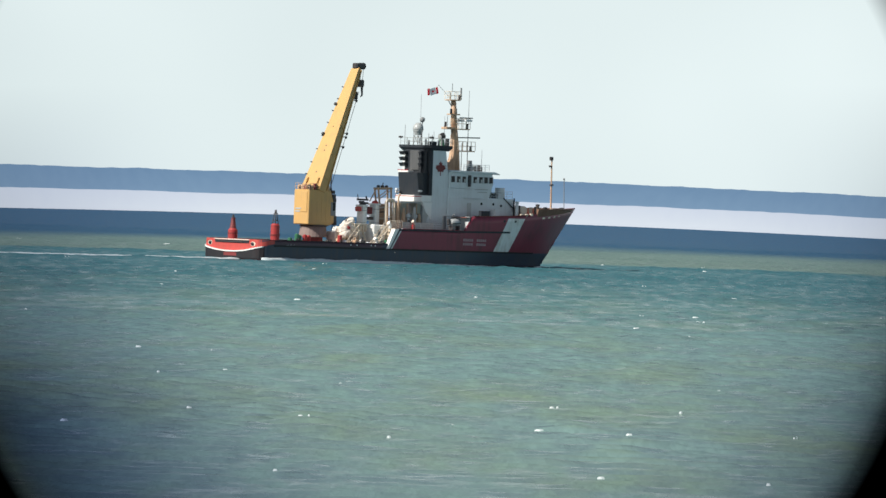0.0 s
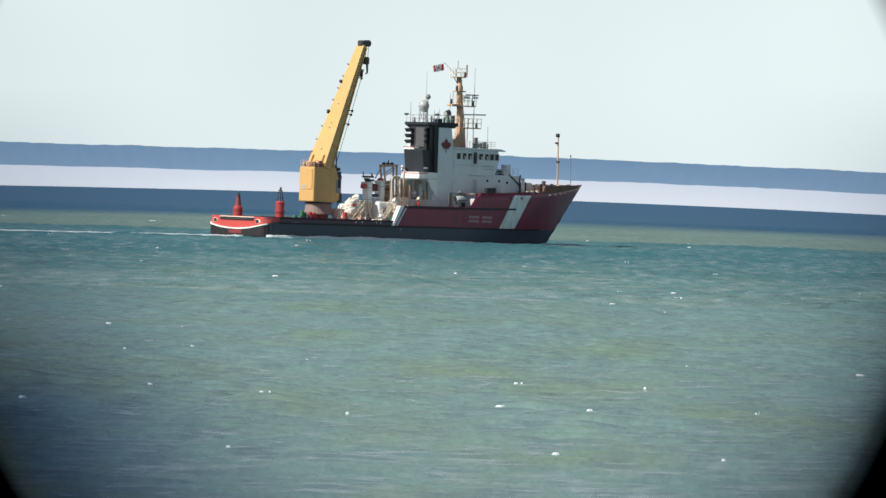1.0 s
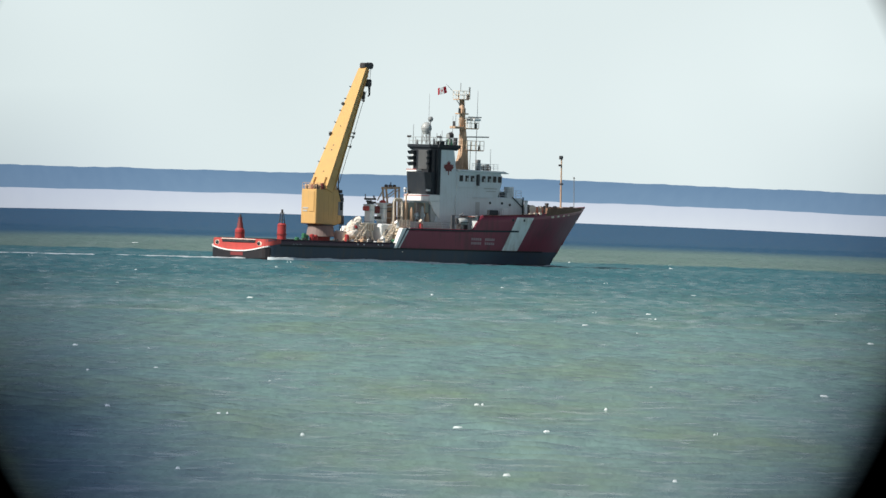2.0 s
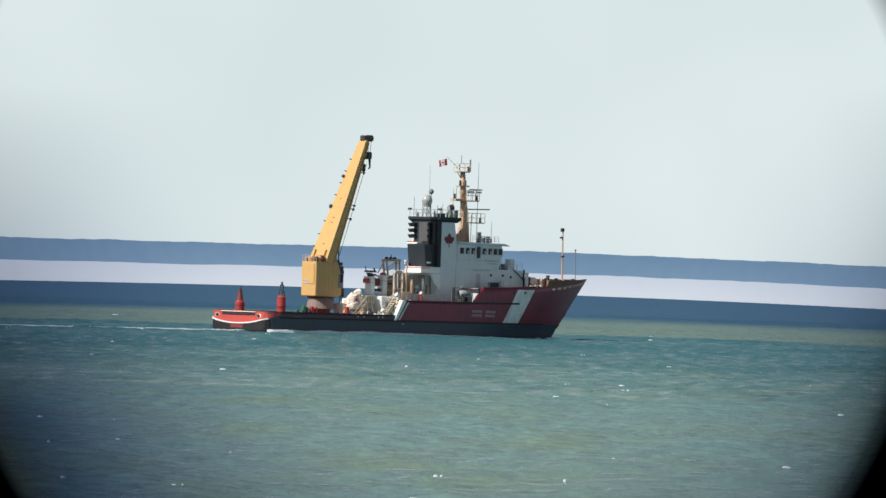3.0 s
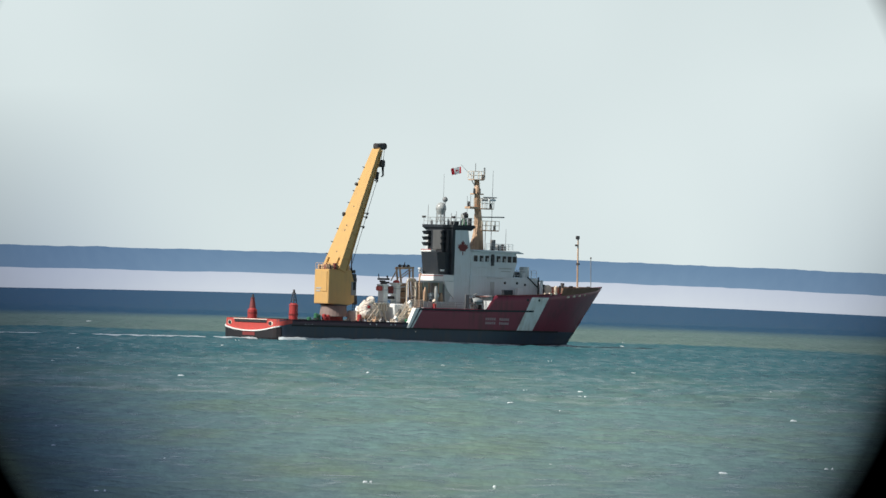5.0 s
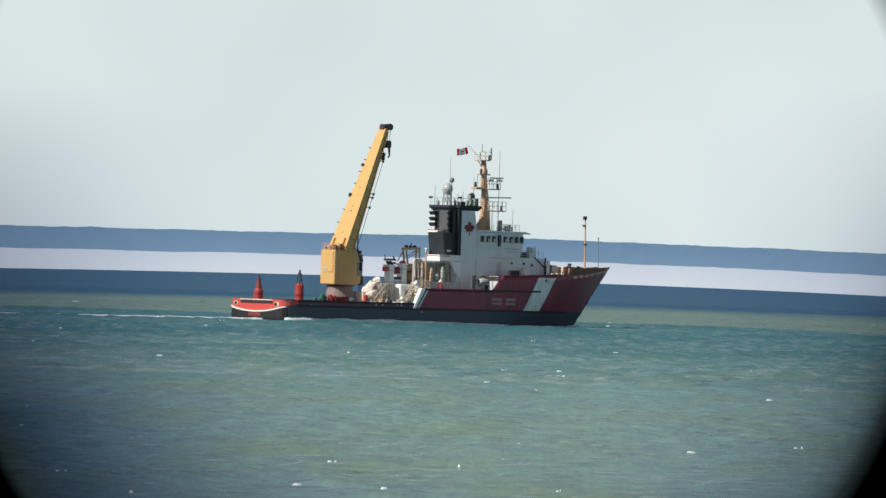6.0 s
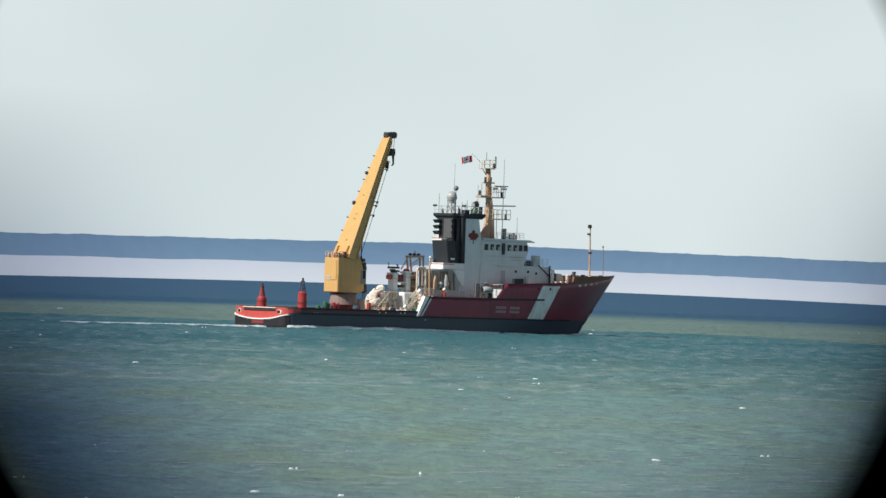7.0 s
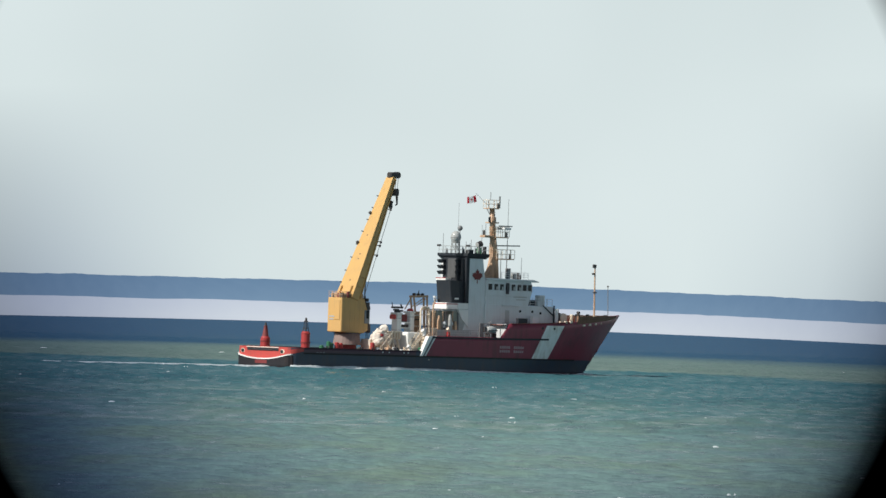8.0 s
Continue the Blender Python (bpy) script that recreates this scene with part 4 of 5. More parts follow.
def make_boom():
    bm = fresh()
    rings = []
    for f in (-0.02, 0.05, 0.2, 0.4, 0.6, 0.8, 1.0):
        w, d = boom_size(max(f, 0))
        c = BOOM_A.lerp(BOOM_B, f)
        rings.append([bm.verts.new(c + Vector((0, sy * w, 0)) + BOOM_U * sz * d) for sy, sz in ((-1, -1), (1, -1), (1, 1), (-1, 1))])
    for p, q in zip(rings, rings[1:]):
        for j in range(4):
            bm.faces.new((p[j], p[(j + 1) % 4], q[(j + 1) % 4], q[j]))
    bm.faces.new(rings[0]), bm.faces.new(rings[-1])
    bmesh.ops.recalc_face_normals(bm, faces=bm.faces)
    long = [e for e in bm.edges if abs((e.verts[0].co - e.verts[1].co).normalized().dot(BOOM_W)) > 0.9]
    bmesh.ops.bevel(bm, geom=long, offset=0.07, segments=2, affect="EDGES")
    return part("crane_boom", bm, M_YELLOW, ship, "long tapering yellow crane boom raised steeply")


boom = make_boom()
for up in (-1, 1):                       # added plates overhang the webs to shade them
    bm = fresh()
    rings = []
    for f in (0.0, 0.3, 0.65, 0.99):
        w, d = boom_size(f)
        c = BOOM_A.lerp(BOOM_B, f) + BOOM_U * up * (d + 0.03)
        rings.append([bm.verts.new(c + Vector((0, sy * (w + 0.16), 0)) + BOOM_U * sz * 0.05) for sy, sz in ((-1, -1), (1, -1), (1, 1), (-1, 1))])
    for p, q in zip(rings, rings[1:]):
        for j in range(4):
            bm.faces.new((p[j], p[(j + 1) % 4], q[(j + 1) % 4], q[j]))
    bm.faces.new(rings[0]), bm.faces.new(rings[-1])
    bmesh.ops.recalc_face_normals(bm, faces=bm.faces)
    part("boom_shade_plate", bm, M_YELLOW, boom)


def on_boom(f, side, up):
    """A point on the boom: side and up in half-widths from its axis (side: starboard)."""
    w, d = boom_size(f)
    return BOOM_A.lerp(BOOM_B, f) + Vector((0, -side * w, 0)) + BOOM_U * up * d


UPPER = -1 if BOOM_U.x > 0 else 1
for f in (0.1, 0.2, 0.31, 0.42, 0.53, 0.63, 0.73, 0.83):
    p = on_boom(f, -1.0, UPPER)
    part("boom_step", tube(fresh(), p, p + Vector((-0.28, 0.28, 0.1)), 0.07, sides=6), M_STEEL, boom)
for f, side in ((0.44, -1.0), (0.69, -1.0)):
    p = on_boom(f, side, UPPER) + Vector((-0.25, 0.15, 0))
    part("boom_lamp", ball(fresh(), p, 0.27, 1, 1, 0.9), M_STEEL, boom, "dark floodlight on the boom", True)
for f in (0.36, 0.44, 0.47, 0.74):
    p = on_boom(f, 1.0, -UPPER)
    bm = tube(fresh(), p, p + Vector((0.75, -0.3, 0.05)), 0.07, sides=6)
    ball(bm, p + Vector((0.55, -0.25, -0.1)), 0.17)
    part("cable_guide", bm, M_STEEL, boom)
for f in (0.08, 0.16, 0.28, 0.5, 0.66):
    bm = fresh()
    corners = [on_boom(f, a, b) for a, b in ((-1.02, -1.03), (1.02, -1.03), (1.02, 1.03), (-1.02, 1.03))]
    for a, b in zip(corners, corners[1:] + corners[:1]):
        tube(bm, a, b, 0.05, sides=4)
    part("boom_stiffener", bm, M_YELLOW, boom)
for f in (0.12, 0.3, 0.34, 0.5):
    p = on_boom(f, 0.0, UPPER * 1.02)
    part("boom_hatch", ball(fresh(), p, 0.13, 1, 1.2, 1), M_STEEL, boom)
tip = BOOM_B + BOOM_W * 0.35
part("boom_head", box(fresh(), tip.x - 0.75, tip.x + 1.05, -0.55, 0.55, tip.z - 0.45, tip.z + 0.42, 0.18), M_STEEL, boom, "dark sheave head at the boom's tip")
for s in (-0.3, 0.3):
    part("sheave", tube(fresh(), at(tip.x + 0.75, s - 0.12, tip.z), at(tip.x + 0.75, s + 0.12, tip.z), 0.5, 0.5, 18), M_STEEL, boom)
bm = fresh()
for s in (-0.25, 0.25):
    tube(bm, at(tip.x + 0.9, s, tip.z - 0.2), at(tip.x + 0.75, s, tip.z - 2.2), 0.035, sides=5)
part("hoist_wire", bm, M_STEEL, boom)
bm = fresh()
sbox(bm, tip.x + 0.2, tip.x + 1.15, -0.4, 0.4, tip.z - 3.1, tip.z - 2.0, 0.18)
tube(bm, at(tip.x + 0.9, 0, tip.z - 3.0), at(tip.x + 1.0, 0, tip.z - 4.3), 0.2, 0.12, 8)
tube(bm, at(tip.x + 1.0, 0, tip.z - 4.3), at(tip.x + 0.7, 0, tip.z - 4.5), 0.13, 0.1, 8)
tube(bm, at(tip.x + 0.4, 0, tip.z - 2.7), at(tip.x - 0.4, 0, tip.z - 3.4), 0.14, 0.1, 8)
part("hook_block", bm, M_STEEL, boom, "dark hook block hanging below the boom's tip")
bm = fresh()
sbox(bm, tip.x - 0.45, tip.x + 0.05, -0.3, 0.3, tip.z - 5.0, tip.z - 3.8, 0.15)
tube(bm, at(tip.x - 0.2, 0, tip.z - 3.9), at(tip.x + 0.2, 0, tip.z - 0.2), 0.03, sides=5)
part("second_hook", bm, M_STEEL, boom)
bm = fresh()
tube(bm, at(tip.x - 0.1, 0.5, tip.z - 3.8), at(18.0, 1.2, 11.2), 0.04, sides=5)
part("luffing_wire", bm, M_STEEL, boom)


# ---- deck gear between crane and funnel ----
def vent_column(x, s, top, cap):
    bm = sbox(fresh(), x - 0.42, x + 0.42, s - 0.8, s + 0.6, 1.44, top, 0.08)
    sbox(bm, x - 0.6, x + 0.55, s - 0.95, s + 0.72, top, top + 0.3, 0.08)
    c = part("vent_column", bm, M_BRIGHT, ship, "white ventilation column", False)
    part("vent_cap", ball(fresh(), at(x, s, top + 0.4), 0.48, 1.1, 1, 0.7), cap, c, "", True)
    for z in (3.4, 5.6, top - 0.6):
        part("column_band", sbox(fresh(), x - 0.46, x + 0.45, s - 0.83, s + 0.63, z, z + 0.09, 0.02), M_PALE, c)
    return c


vent_column(23.5, 2.0, 7.95, M_STEEL)
vent_column(25.95, 2.0, 8.2, M_ORANGE)
bm = fresh()
for x0, x1, z in ((22.9, 23.7, 8.5), (22.5, 24.5, 8.85), (23.9, 24.5, 8.35)):
    sbox(bm, x0, x1, 1.7, 2.2, z, z + 0.3)
tube(bm, at(22.6, 2, 8.9), at(22.45, 2, 9.75), 0.07, sides=6)
tube(bm, at(24.3, 2, 9.1), at(24.1, 2, 9.5), 0.12, sides=6)
part("monitor", bm, M_STEEL, ship, "dark fire monitor on the column")
block("orange_cowl", 22.25, 23.1, 1.6, 2.4, 7.25, 7.95, M_ORANGE, ship, "orange cowl", 0.15)
block("column_shelf", 23.9, 25.6, 1.5, 2.5, 5.9, 6.05, M_BRIGHT, ship)
block("column_shelf", 23.9, 25.6, 1.5, 2.5, 6.75, 6.88, M_BRIGHT, ship)
block("machinery_box", 24.0, 25.2, 1.6, 2.4, 6.9, 8.0, M_DARKRED, ship, "rust-red machinery between the columns", 0.12)
block("machinery_box", 24.3, 25.4, 1.6, 2.4, 6.07, 6.5, M_STEEL, ship, "dark machinery on the shelf", 0.08)
block("machinery_box", 27.3, 28.6, 0.6, 1.4, 4.9, 8.5, M_BUFF, ship, "brown machinery casing", 0.12)
for i, z in enumerate((6.3, 7.2, 7.8)):
    pole("cross_pipe", (26.3, 1.7, z), (28.4, 1.5, z + 0.1 * i), 0.1, (M_CREAM, M_STEEL, M_BRIGHT)[i], ship)
bm = fresh()
for s in (0.7, 1.5):
    tube(bm, at(27.9, s, 4.9), at(26.95, s, 10.7), 0.16, 0.14, 8)
    tube(bm, at(29.75, s, 4.9), at(29.5, s, 10.8), 0.16, 0.14, 8)
    tube(bm, at(26.8, s, 10.7), at(29.65, s, 10.8), 0.16, sides=8)
    tube(bm, at(27.3, s, 9.2), at(29.6, s, 10.6), 0.07, sides=6)
tube(bm, at(26.95, 1.1, 10.7), at(25.4, 1.4, 8.8), 0.09, sides=6)
gantry = part("gantry_frame", bm, M_BUFF, ship, "rust-coloured gantry frame")
for x in (27.3, 28.1, 28.9):
    part("gantry_block", ball(fresh(), at(x, 1.1, 11.05), 0.26, 1.2, 1, 0.8), M_STEEL, gantry)
pole("gantry_lamp", (28.2, 1.1, 10.8), (28.2, 1.1, 11.6), 0.07, M_STEEL, gantry)


def davit(x, s, wide, top):
    """Two uprights joined by a rounded head."""
    bm = fresh()
    r = 0.45
    pts = [(x, 4.9), (x, top - r), (x + 0.13, top - 0.13), (x + r, top), (x + wide - r, top), (x + wide - 0.13, top - 0.13), (x + wide, top - r), (x + wide, 4.9)]
    for (a, b), (c, d) in zip(pts, pts[1:]):
        tube(bm, at(a, s, b), at(c, s, d), 0.11, 0.11, 8)
    for z in (6.6, 8.0):
        tube(bm, at(x, s, z), at(x + wide, s, z), 0.06, sides=6)
    for q in (x, x + wide):
        sbox(bm, q - 0.35, q + 0.35, s - 0.3, s + 0.3, 4.86, 5.15)
    return part("davit", bm, M_CREAM, ship, "cream boat davit with a rounded head")


davit(26.4, 4.0, 1.65, 9.2), davit(26.9, 3.3, 1.5, 9.1), davit(27.4, 2.6, 1.9, 8.9)
bm = fresh()
for a, b in (((28.45, 4.4, 4.9), (28.4, 4.4, 9.4)), ((28.4, 4.4, 9.4), (28.5, 4.4, 9.85)), ((28.5, 4.4, 9.85), (28.75, 4.4, 10.05))):
    tube(bm, at(*a), at(*b), 0.14, 0.12, 8)
part("boat_fall_post", bm, M_BUFF, ship, "tan post with a hooked head")
pole("stanchion", (27.15, 4.1, 4.9), (27.1, 4.1, 9.0), 0.08, M_BUFF, ship)
for x in (29.0, 29.6, 31.1, 33.0):
    pole("stanchion", (x, 3.4, 4.9), (x, 3.4, 8.7), 0.09, M_BUFF, ship)
rail("davit_rail", [at(25.9, 5.2, 4.9), at(28.6, 5.2, 4.9)], 1.15, M_CREAM, ship, 0.06, 0.36, 4)
# sheltered space under a flat roof, between the davits and the funnel casing
block("shelter_roof", 30.2, 35.6, -0.6, 3.1, 8.72, 8.92, M_PALE, ship, "flat grey-green shelter roof", 0.03)
block("shelter_box", 30.4, 31.7, 1.2, 2.9, 4.9, 8.7, M_OLIVE, ship, "grey-green deck locker", 0.1)
block("shelter_box", 33.2, 34.2, 1.8, 3.0, 7.2, 8.7, M_OLIVE, ship, "grey-green box under the roof", 0.06)
block("shelter_screen", 28.8, 35.0, 4.9, 5.0, 4.88, 5.9, M_PALE, ship, "pale grey screen along the deck edge", 0.02)
for x, s, h, m in ((29.9, 4.0, 8.0, M_BUFF), (32.0, 4.0, 8.2, M_PALE), (33.4, 3.6, 7.2, M_BUFF)):
    bm = tube(fresh(), at(x, s, 4.9), at(x, s, h - 0.8), 0.34, 0.28, 12)
    tube(bm, at(x, s, h - 0.8), at(x, s, h), 0.28, 0.14, 12)
    part("cowl_vent", bm, m, ship, "tapered ventilator", False)
for x, s in ((31.2, 3.6), (32.7, 3.4)):
    part("ventilator", ball(tube(fresh(), at(x, s, 4.9), at(x, s, 6.6), 0.2, 0.2, 10), at(x, s, 6.8), 0.36), M_WHITE, ship, "", True)
rail("deck_rail", [at(27.0, 6.45, 4.9), at(38.2, 6.45, 4.9)], 1.0, M_GREY, ship, 0.025, 1.4)

# low gear on the working deck, abaft the break
bm = fresh()
tube(bm, at(18.9, 0.8, 3.2), at(18.9, 3.2, 3.2), 0.7, 0.7, 20)
tube(bm, at(18.9, 0.8, 3.2), at(18.9, 0.95, 3.2), 1.0, 1.0, 20)
tube(bm, at(18.9, 3.05, 3.2), at(18.9, 3.2, 3.2), 1.0, 1.0, 20)
sbox(bm, 17.7, 20.1, 1.0, 3.0, 1.4, 2.5, 0.1)
part("mooring_winch", bm, M_CREAM, ship, "cream mooring winch on the working deck")
bm = fresh()
for x, s, z, r in ((20.2, 3.0, 5.75, 0.62), (19.3, 3.1, 5.2, 0.8), (18.5, 3.3, 4.5, 0.72), (20.0, 3.3, 4.6, 0.85), (18.9, 3.6, 3.9, 0.8), (20.3, 3.4, 3.8, 0.8)):
    bmesh.ops.create_icosphere(bm, subdivisions=3, radius=r, matrix=Matrix.Translation(at(x, s, z)) @ Matrix.Diagonal((1.1, 1, 0.85, 1)))
for v in bm.verts:
    v.co += Vector(noise.noise_vector(v.co * 1.5)) * 0.3 + Vector(noise.noise_vector(v.co * 4.5)) * 0.1
tarpaulin = tagged(part("tarpaulin", bm, M_CANVAS), "rumpled cream tarpaulin over gear on the working deck", "tarpaulin")
block("tarpaulin_strap", 18.9, 19.4, 3.9, 4.15, 4.6, 5.0, M_RED, ship, "red float in the folds", 0.1)
deckhouse = block("gear_base", 23.6, 26.0, 1.0, 4.5, 1.44, 5.4, M_BRIGHT, ship, "white deck machinery housing", 0.15)
# thin grey plates stand in for shaded recesses in the housing
for x, z in ((23.8, 1.7), (24.4, 3.4), (25.1, 1.8)):
    block("recess_shade", x, x + 0.6, 4.48, 4.53, z, z + 1.2, M_GREY, deckhouse)
block("gear_base", 17.9, 21.6, 0.4, 2.6, 1.44, 4.2, M_CANVAS, ship, "cream deck machinery housing", 0.15)
bm = fresh()
for x0, x1, s0 in ((20.0, 20.9, 4.0), (21.6, 21.5, 4.1), (23.2, 22.3, 4.0), (21.4, 21.6, 2.9)):
    tube(bm, at(x0, s0, 1.45), at(x1, 3.5, 4.4), 0.2, 0.16, 8)
sbox(bm, 20.5, 22.8, 3.0, 3.9, 4.3, 5.3, 0.1)
sbox(bm, 20.3, 22.95, 2.9, 4.0, 5.3, 5.45, 0.03)
tube(bm, at(20.5, 3.5, 5.1), at(19.4, 3.5, 5.5), 0.16, 0.12, 8)
tripod = part("tripod_davit", bm, M_CREAM, ship, "cream tripod davit with a boxed head")
for k in range(4):
    part("head_slat", sbox(fresh(), 20.75 + 0.52 * k, 20.95 + 0.52 * k, 3.9, 3.95, 4.4, 5.2, 0.02), M_BUFF, tripod)


def stair(x0, z0, x1, z1, s):
    bm = fresh()
    for ds in (-0.4, 0.4):
        tube(bm, at(x0, s + ds, z0), at(x1, s + ds, z1), 0.1, sides=6)
        tube(bm, at(x0, s + ds, z0 + 0.95), at(x1, s + ds, z1 + 0.95), 0.05, sides=6)
    for k in range(11):
        f = (k + 0.5) / 11
        x, z = x0 + (x1 - x0) * f, z0 + (z1 - z0) * f
        sbox(bm, x - 0.12, x + 0.12, s - 0.4, s + 0.4, z - 0.03, z + 0.03, 0)
        if k % 3 == 0:
            tube(bm, at(x, s + 0.4, z), at(x, s + 0.4, z + 0.95), 0.04, sides=5)
    return part("deck_stair", bm, M_CREAM, ship, "cream inclined deck stair")


stair(22.7, 1.45, 25.7, 4.8, 5.0), stair(17.9, 1.45, 20.8, 4.5, 4.2)
for i, (x, s, h, m) in enumerate(((8.6, 3.0, 1.6, M_GREEN), (9.6, 3.4, 2.2, M_GREEN), (10.4, 3.0, 2.0, M_GREEN), (11.3, 3.2, 2.1, M_RED), (12.2, 3.0, 2.0, M_RED), (16.9, 4.6, 2.2, M_RED), (17.7, 4.8, 1.5, M_WHITE), (20.6, 5.4, 1.0, M_RED), (21.6, 5.6, 1.3, M_WHITE), (22.7, 5.8, 1.2, M_CREAM), (24.2, 6.0, 1.4, M_STEEL), (24.9, 5.9, 1.7, M_GREEN), (14.0, 5.2, 1.45, M_STEEL), (19.6, 5.6, 1.3, M_STEEL))):
    bm = tube(fresh(), at(x, s, 1.4), at(x, s, 1.4 + h), 0.36, 0.34, 10)
    tube(bm, at(x, s, 1.4 + h), at(x, s, 1.5 + h), 0.28, 0.2, 10)
    part("deck_fitting", bm, m, ship)
for x in (7.0, 7.5, 13.6, 15.6, 20.2):
    bm = tube(fresh(), at(x, 6.3, 2.5), at(x, 6.3, 3.0), 0.13, 0.17, 8)
    part("bollard", bm, M_STEEL, ship)
bm = fresh()
for x in (4.9, 5.5, 6.1):
    sbox(bm, x, x + 0.34, 6.5, 6.62, 2.0, 2.34, 0.02)
part("draught_bars", bm, M_WHITE, hull, "white marks in bars on the side")
for x in (17.2, 18.4, 21.2, 22.0):
    block("side_light", x, x + 0.22, 6.56, 6.7, 2.2, 2.4, M_WHITE, hull)

# lettering on the red side, as plain bars
for x0, x1 in ((39.6, 41.5), (42.4, 44.5)):
    for z in (3.35, 2.75):
        bm = fresh()
        k = x0
        while k < x1 - 0.2:
            y = half_beam(k, z) + 0.012
            box(bm, k, k + 0.3, -y - 0.02, -y + 0.04, z, z + 0.38, 0)
            k += 0.42
        part("lettering_bars", bm, M_LETTER, hull, "white lettering bars on the red side")

# crowded small gear about the break of the deck
rng = random.Random(21)
for i in range(26):
    x, s = rng.uniform(17.5, 31.0), rng.uniform(3.2, 5.9)
    z = 1.45 if x < 25.8 else 4.88
    h = rng.uniform(0.6, 1.7) if x < 25.8 else rng.uniform(0.4, 1.0)
    w = rng.uniform(0.16, 0.42)
    m = rng.choice((M_CREAM, M_CREAM, M_BRIGHT, M_BUFF, M_STEEL, M_RED))
    bm = fresh()
    if i % 3 == 0:
        sbox(bm, x - w, x + w, s - w, s + w, z, z + h, 0.06)
        tube(bm, at(x, s, z + h), at(x, s, z + h + 0.4), 0.1, 0.1, 6)
    elif i % 3 == 1:
        tube(bm, at(x, s, z), at(x, s, z + h), w * 0.7, w * 0.6, 8)
        tube(bm, at(x, s, z + h), at(x - 0.35, s, z + h + 0.25), w * 0.7, w * 0.9, 8)
    else:
        tube(bm, at(x - w, s, z), at(x - w, s, z + h), 0.08, 0.08, 6)
        tube(bm, at(x + w, s, z), at(x + w, s, z + h), 0.08, 0.08, 6)
        tube(bm, at(x - w, s, z + h), at(x + w, s, z + h), 0.09, 0.09, 6)
        tube(bm, at(x - w, s, z + h * 0.5), at(x + w, s, z + h * 0.5), 0.07, 0.07, 6)
    part("deck_gear", bm, m, ship)

# rescue boat beside the deckhouse
bm = ball(fresh(), at(38.4, 5.9, 6.05), 1.0, 1.15, 0.62, 0.6, 20, 12)
for v in bm.verts:                       # a sharper bow, a flat stern and a keel
    if v.co.x < 37.6:
        v.co.x = 37.6 + 0.3 * (v.co.x - 37.6)
    if v.co.z < 6.0:
        v.co.z = 6.0 + 0.75 * (v.co.z - 6.0)
boat = tagged(part("rescue_boat", bm, M_PALE, None, "", True), "shiny grey covered rescue boat in its deck cradle", "boat")
part("boat_rim", tube(fresh(), at(37.5, 6.5, 5.95), at(39.2, 6.42, 6.0), 0.09, sides=8), M_STEEL, boat)
part("boat_engine", sbox(fresh(), 37.05, 37.45, 5.7, 6.1, 5.7, 6.6, 0.1), M_STEEL, boat, "dark outboard engine")
for x in (37.7, 39.0):
    part("boat_cradle", sbox(fresh(), x - 0.1, x + 0.1, 5.4, 6.4, 4.86, 5.62), M_STEEL, boat)
bm = fresh()
for x in (36.8, 38.4, 40.0):
    tube(bm, at(x, 5.2, 4.88), at(x, 5.2, 7.0), 0.06, sides=6)
tube(bm, at(36.8, 5.2, 7.0), at(40.0, 5.2, 7.0), 0.06, sides=6)
tube(bm, at(38.4, 5.2, 7.0), at(38.4, 6.0, 7.35), 0.08, sides=6)
part("boat_frame", bm, M_GREY, ship, "grey launching frame beside the boat")
# forecastle
bm = fresh()
tube(bm, at(63.55, 0, 7.6), at(63.4, 0, 16.2), 0.15, 0.10, 10)
foremast = part("bow_mast", bm, M_BUFF, ship, "slender buff bow mast with a lamp")
part("bow_lamp", sbox(fresh(), 63.0, 63.6, -0.2, 0.2, 15.95, 16.5, 0.08), M_STEEL, foremast)
part("bow_lamp", sbox(fresh(), 62.9, 63.3, -0.2, 0.2, 14.9, 15.2, 0.08), M_STEEL, foremast)
part("bow_collar", tube(fresh(), at(63.5, 0, 12.1), at(63.5, 0, 12.35), 0.3, 0.3, 8), M_STEEL, foremast)
pole("jack_staff", (66.3, 0, 8.0), (66.1, 0, 13.2), 0.06, M_GREY, ship, label="thin grey jack staff")
part("jack_lamp", ball(fresh(), at(66.1, 0, 13.2), 0.14), M_STEEL, ship)
bm = fresh()
tube(bm, at(54.0, 1.0, 8.2), at(54.0, 4.2, 8.2), 0.7, 0.7, 16)
sbox(bm, 53.2, 55.0, 1.4, 3.8, 7.2, 8.0, 0.1)
tube(bm, at(54.6, 2.0, 8.3), at(54.6, 2.0, 9.4), 0.25, 0.15, 8)
part("windlass", bm, M_CREAM, ship, "cream anchor windlass")
for x, s, h, m in ((52.2, 4.6, 2.2, M_WHITE), (52.9, 4.2, 1.6, M_STEEL), (56.2, 3.4, 1.4, M_CREAM), (57.6, 3.0, 1.5, M_STEEL), (59.0, 2.4, 1.4, M_BUFF), (60.6, 1.9, 1.5, M_STEEL), (62.2, 1.6, 1.3, M_CREAM), (65.4, 0.4, 1.5, M_STEEL), (57.0, 4.0, 1.9, M_STEEL)):
    bm = tube(fresh(), at(x, s, 7.0), at(x, s, 7.3 + h), 0.28, 0.24, 8)
    tube(bm, at(x, s - 0.3, 7.2 + h), at(x, s + 0.3, 7.2 + h), 0.16, 0.16, 8)
    part("foredeck_fitting", bm, m, ship)
for x in (51.6, 52.6, 53.6):
    block("roller_fairlead", x, x + 0.45, 5.9, 6.25, deck_top(x) - 0.1, deck_top(x) + 0.25, M_CREAM, ship)
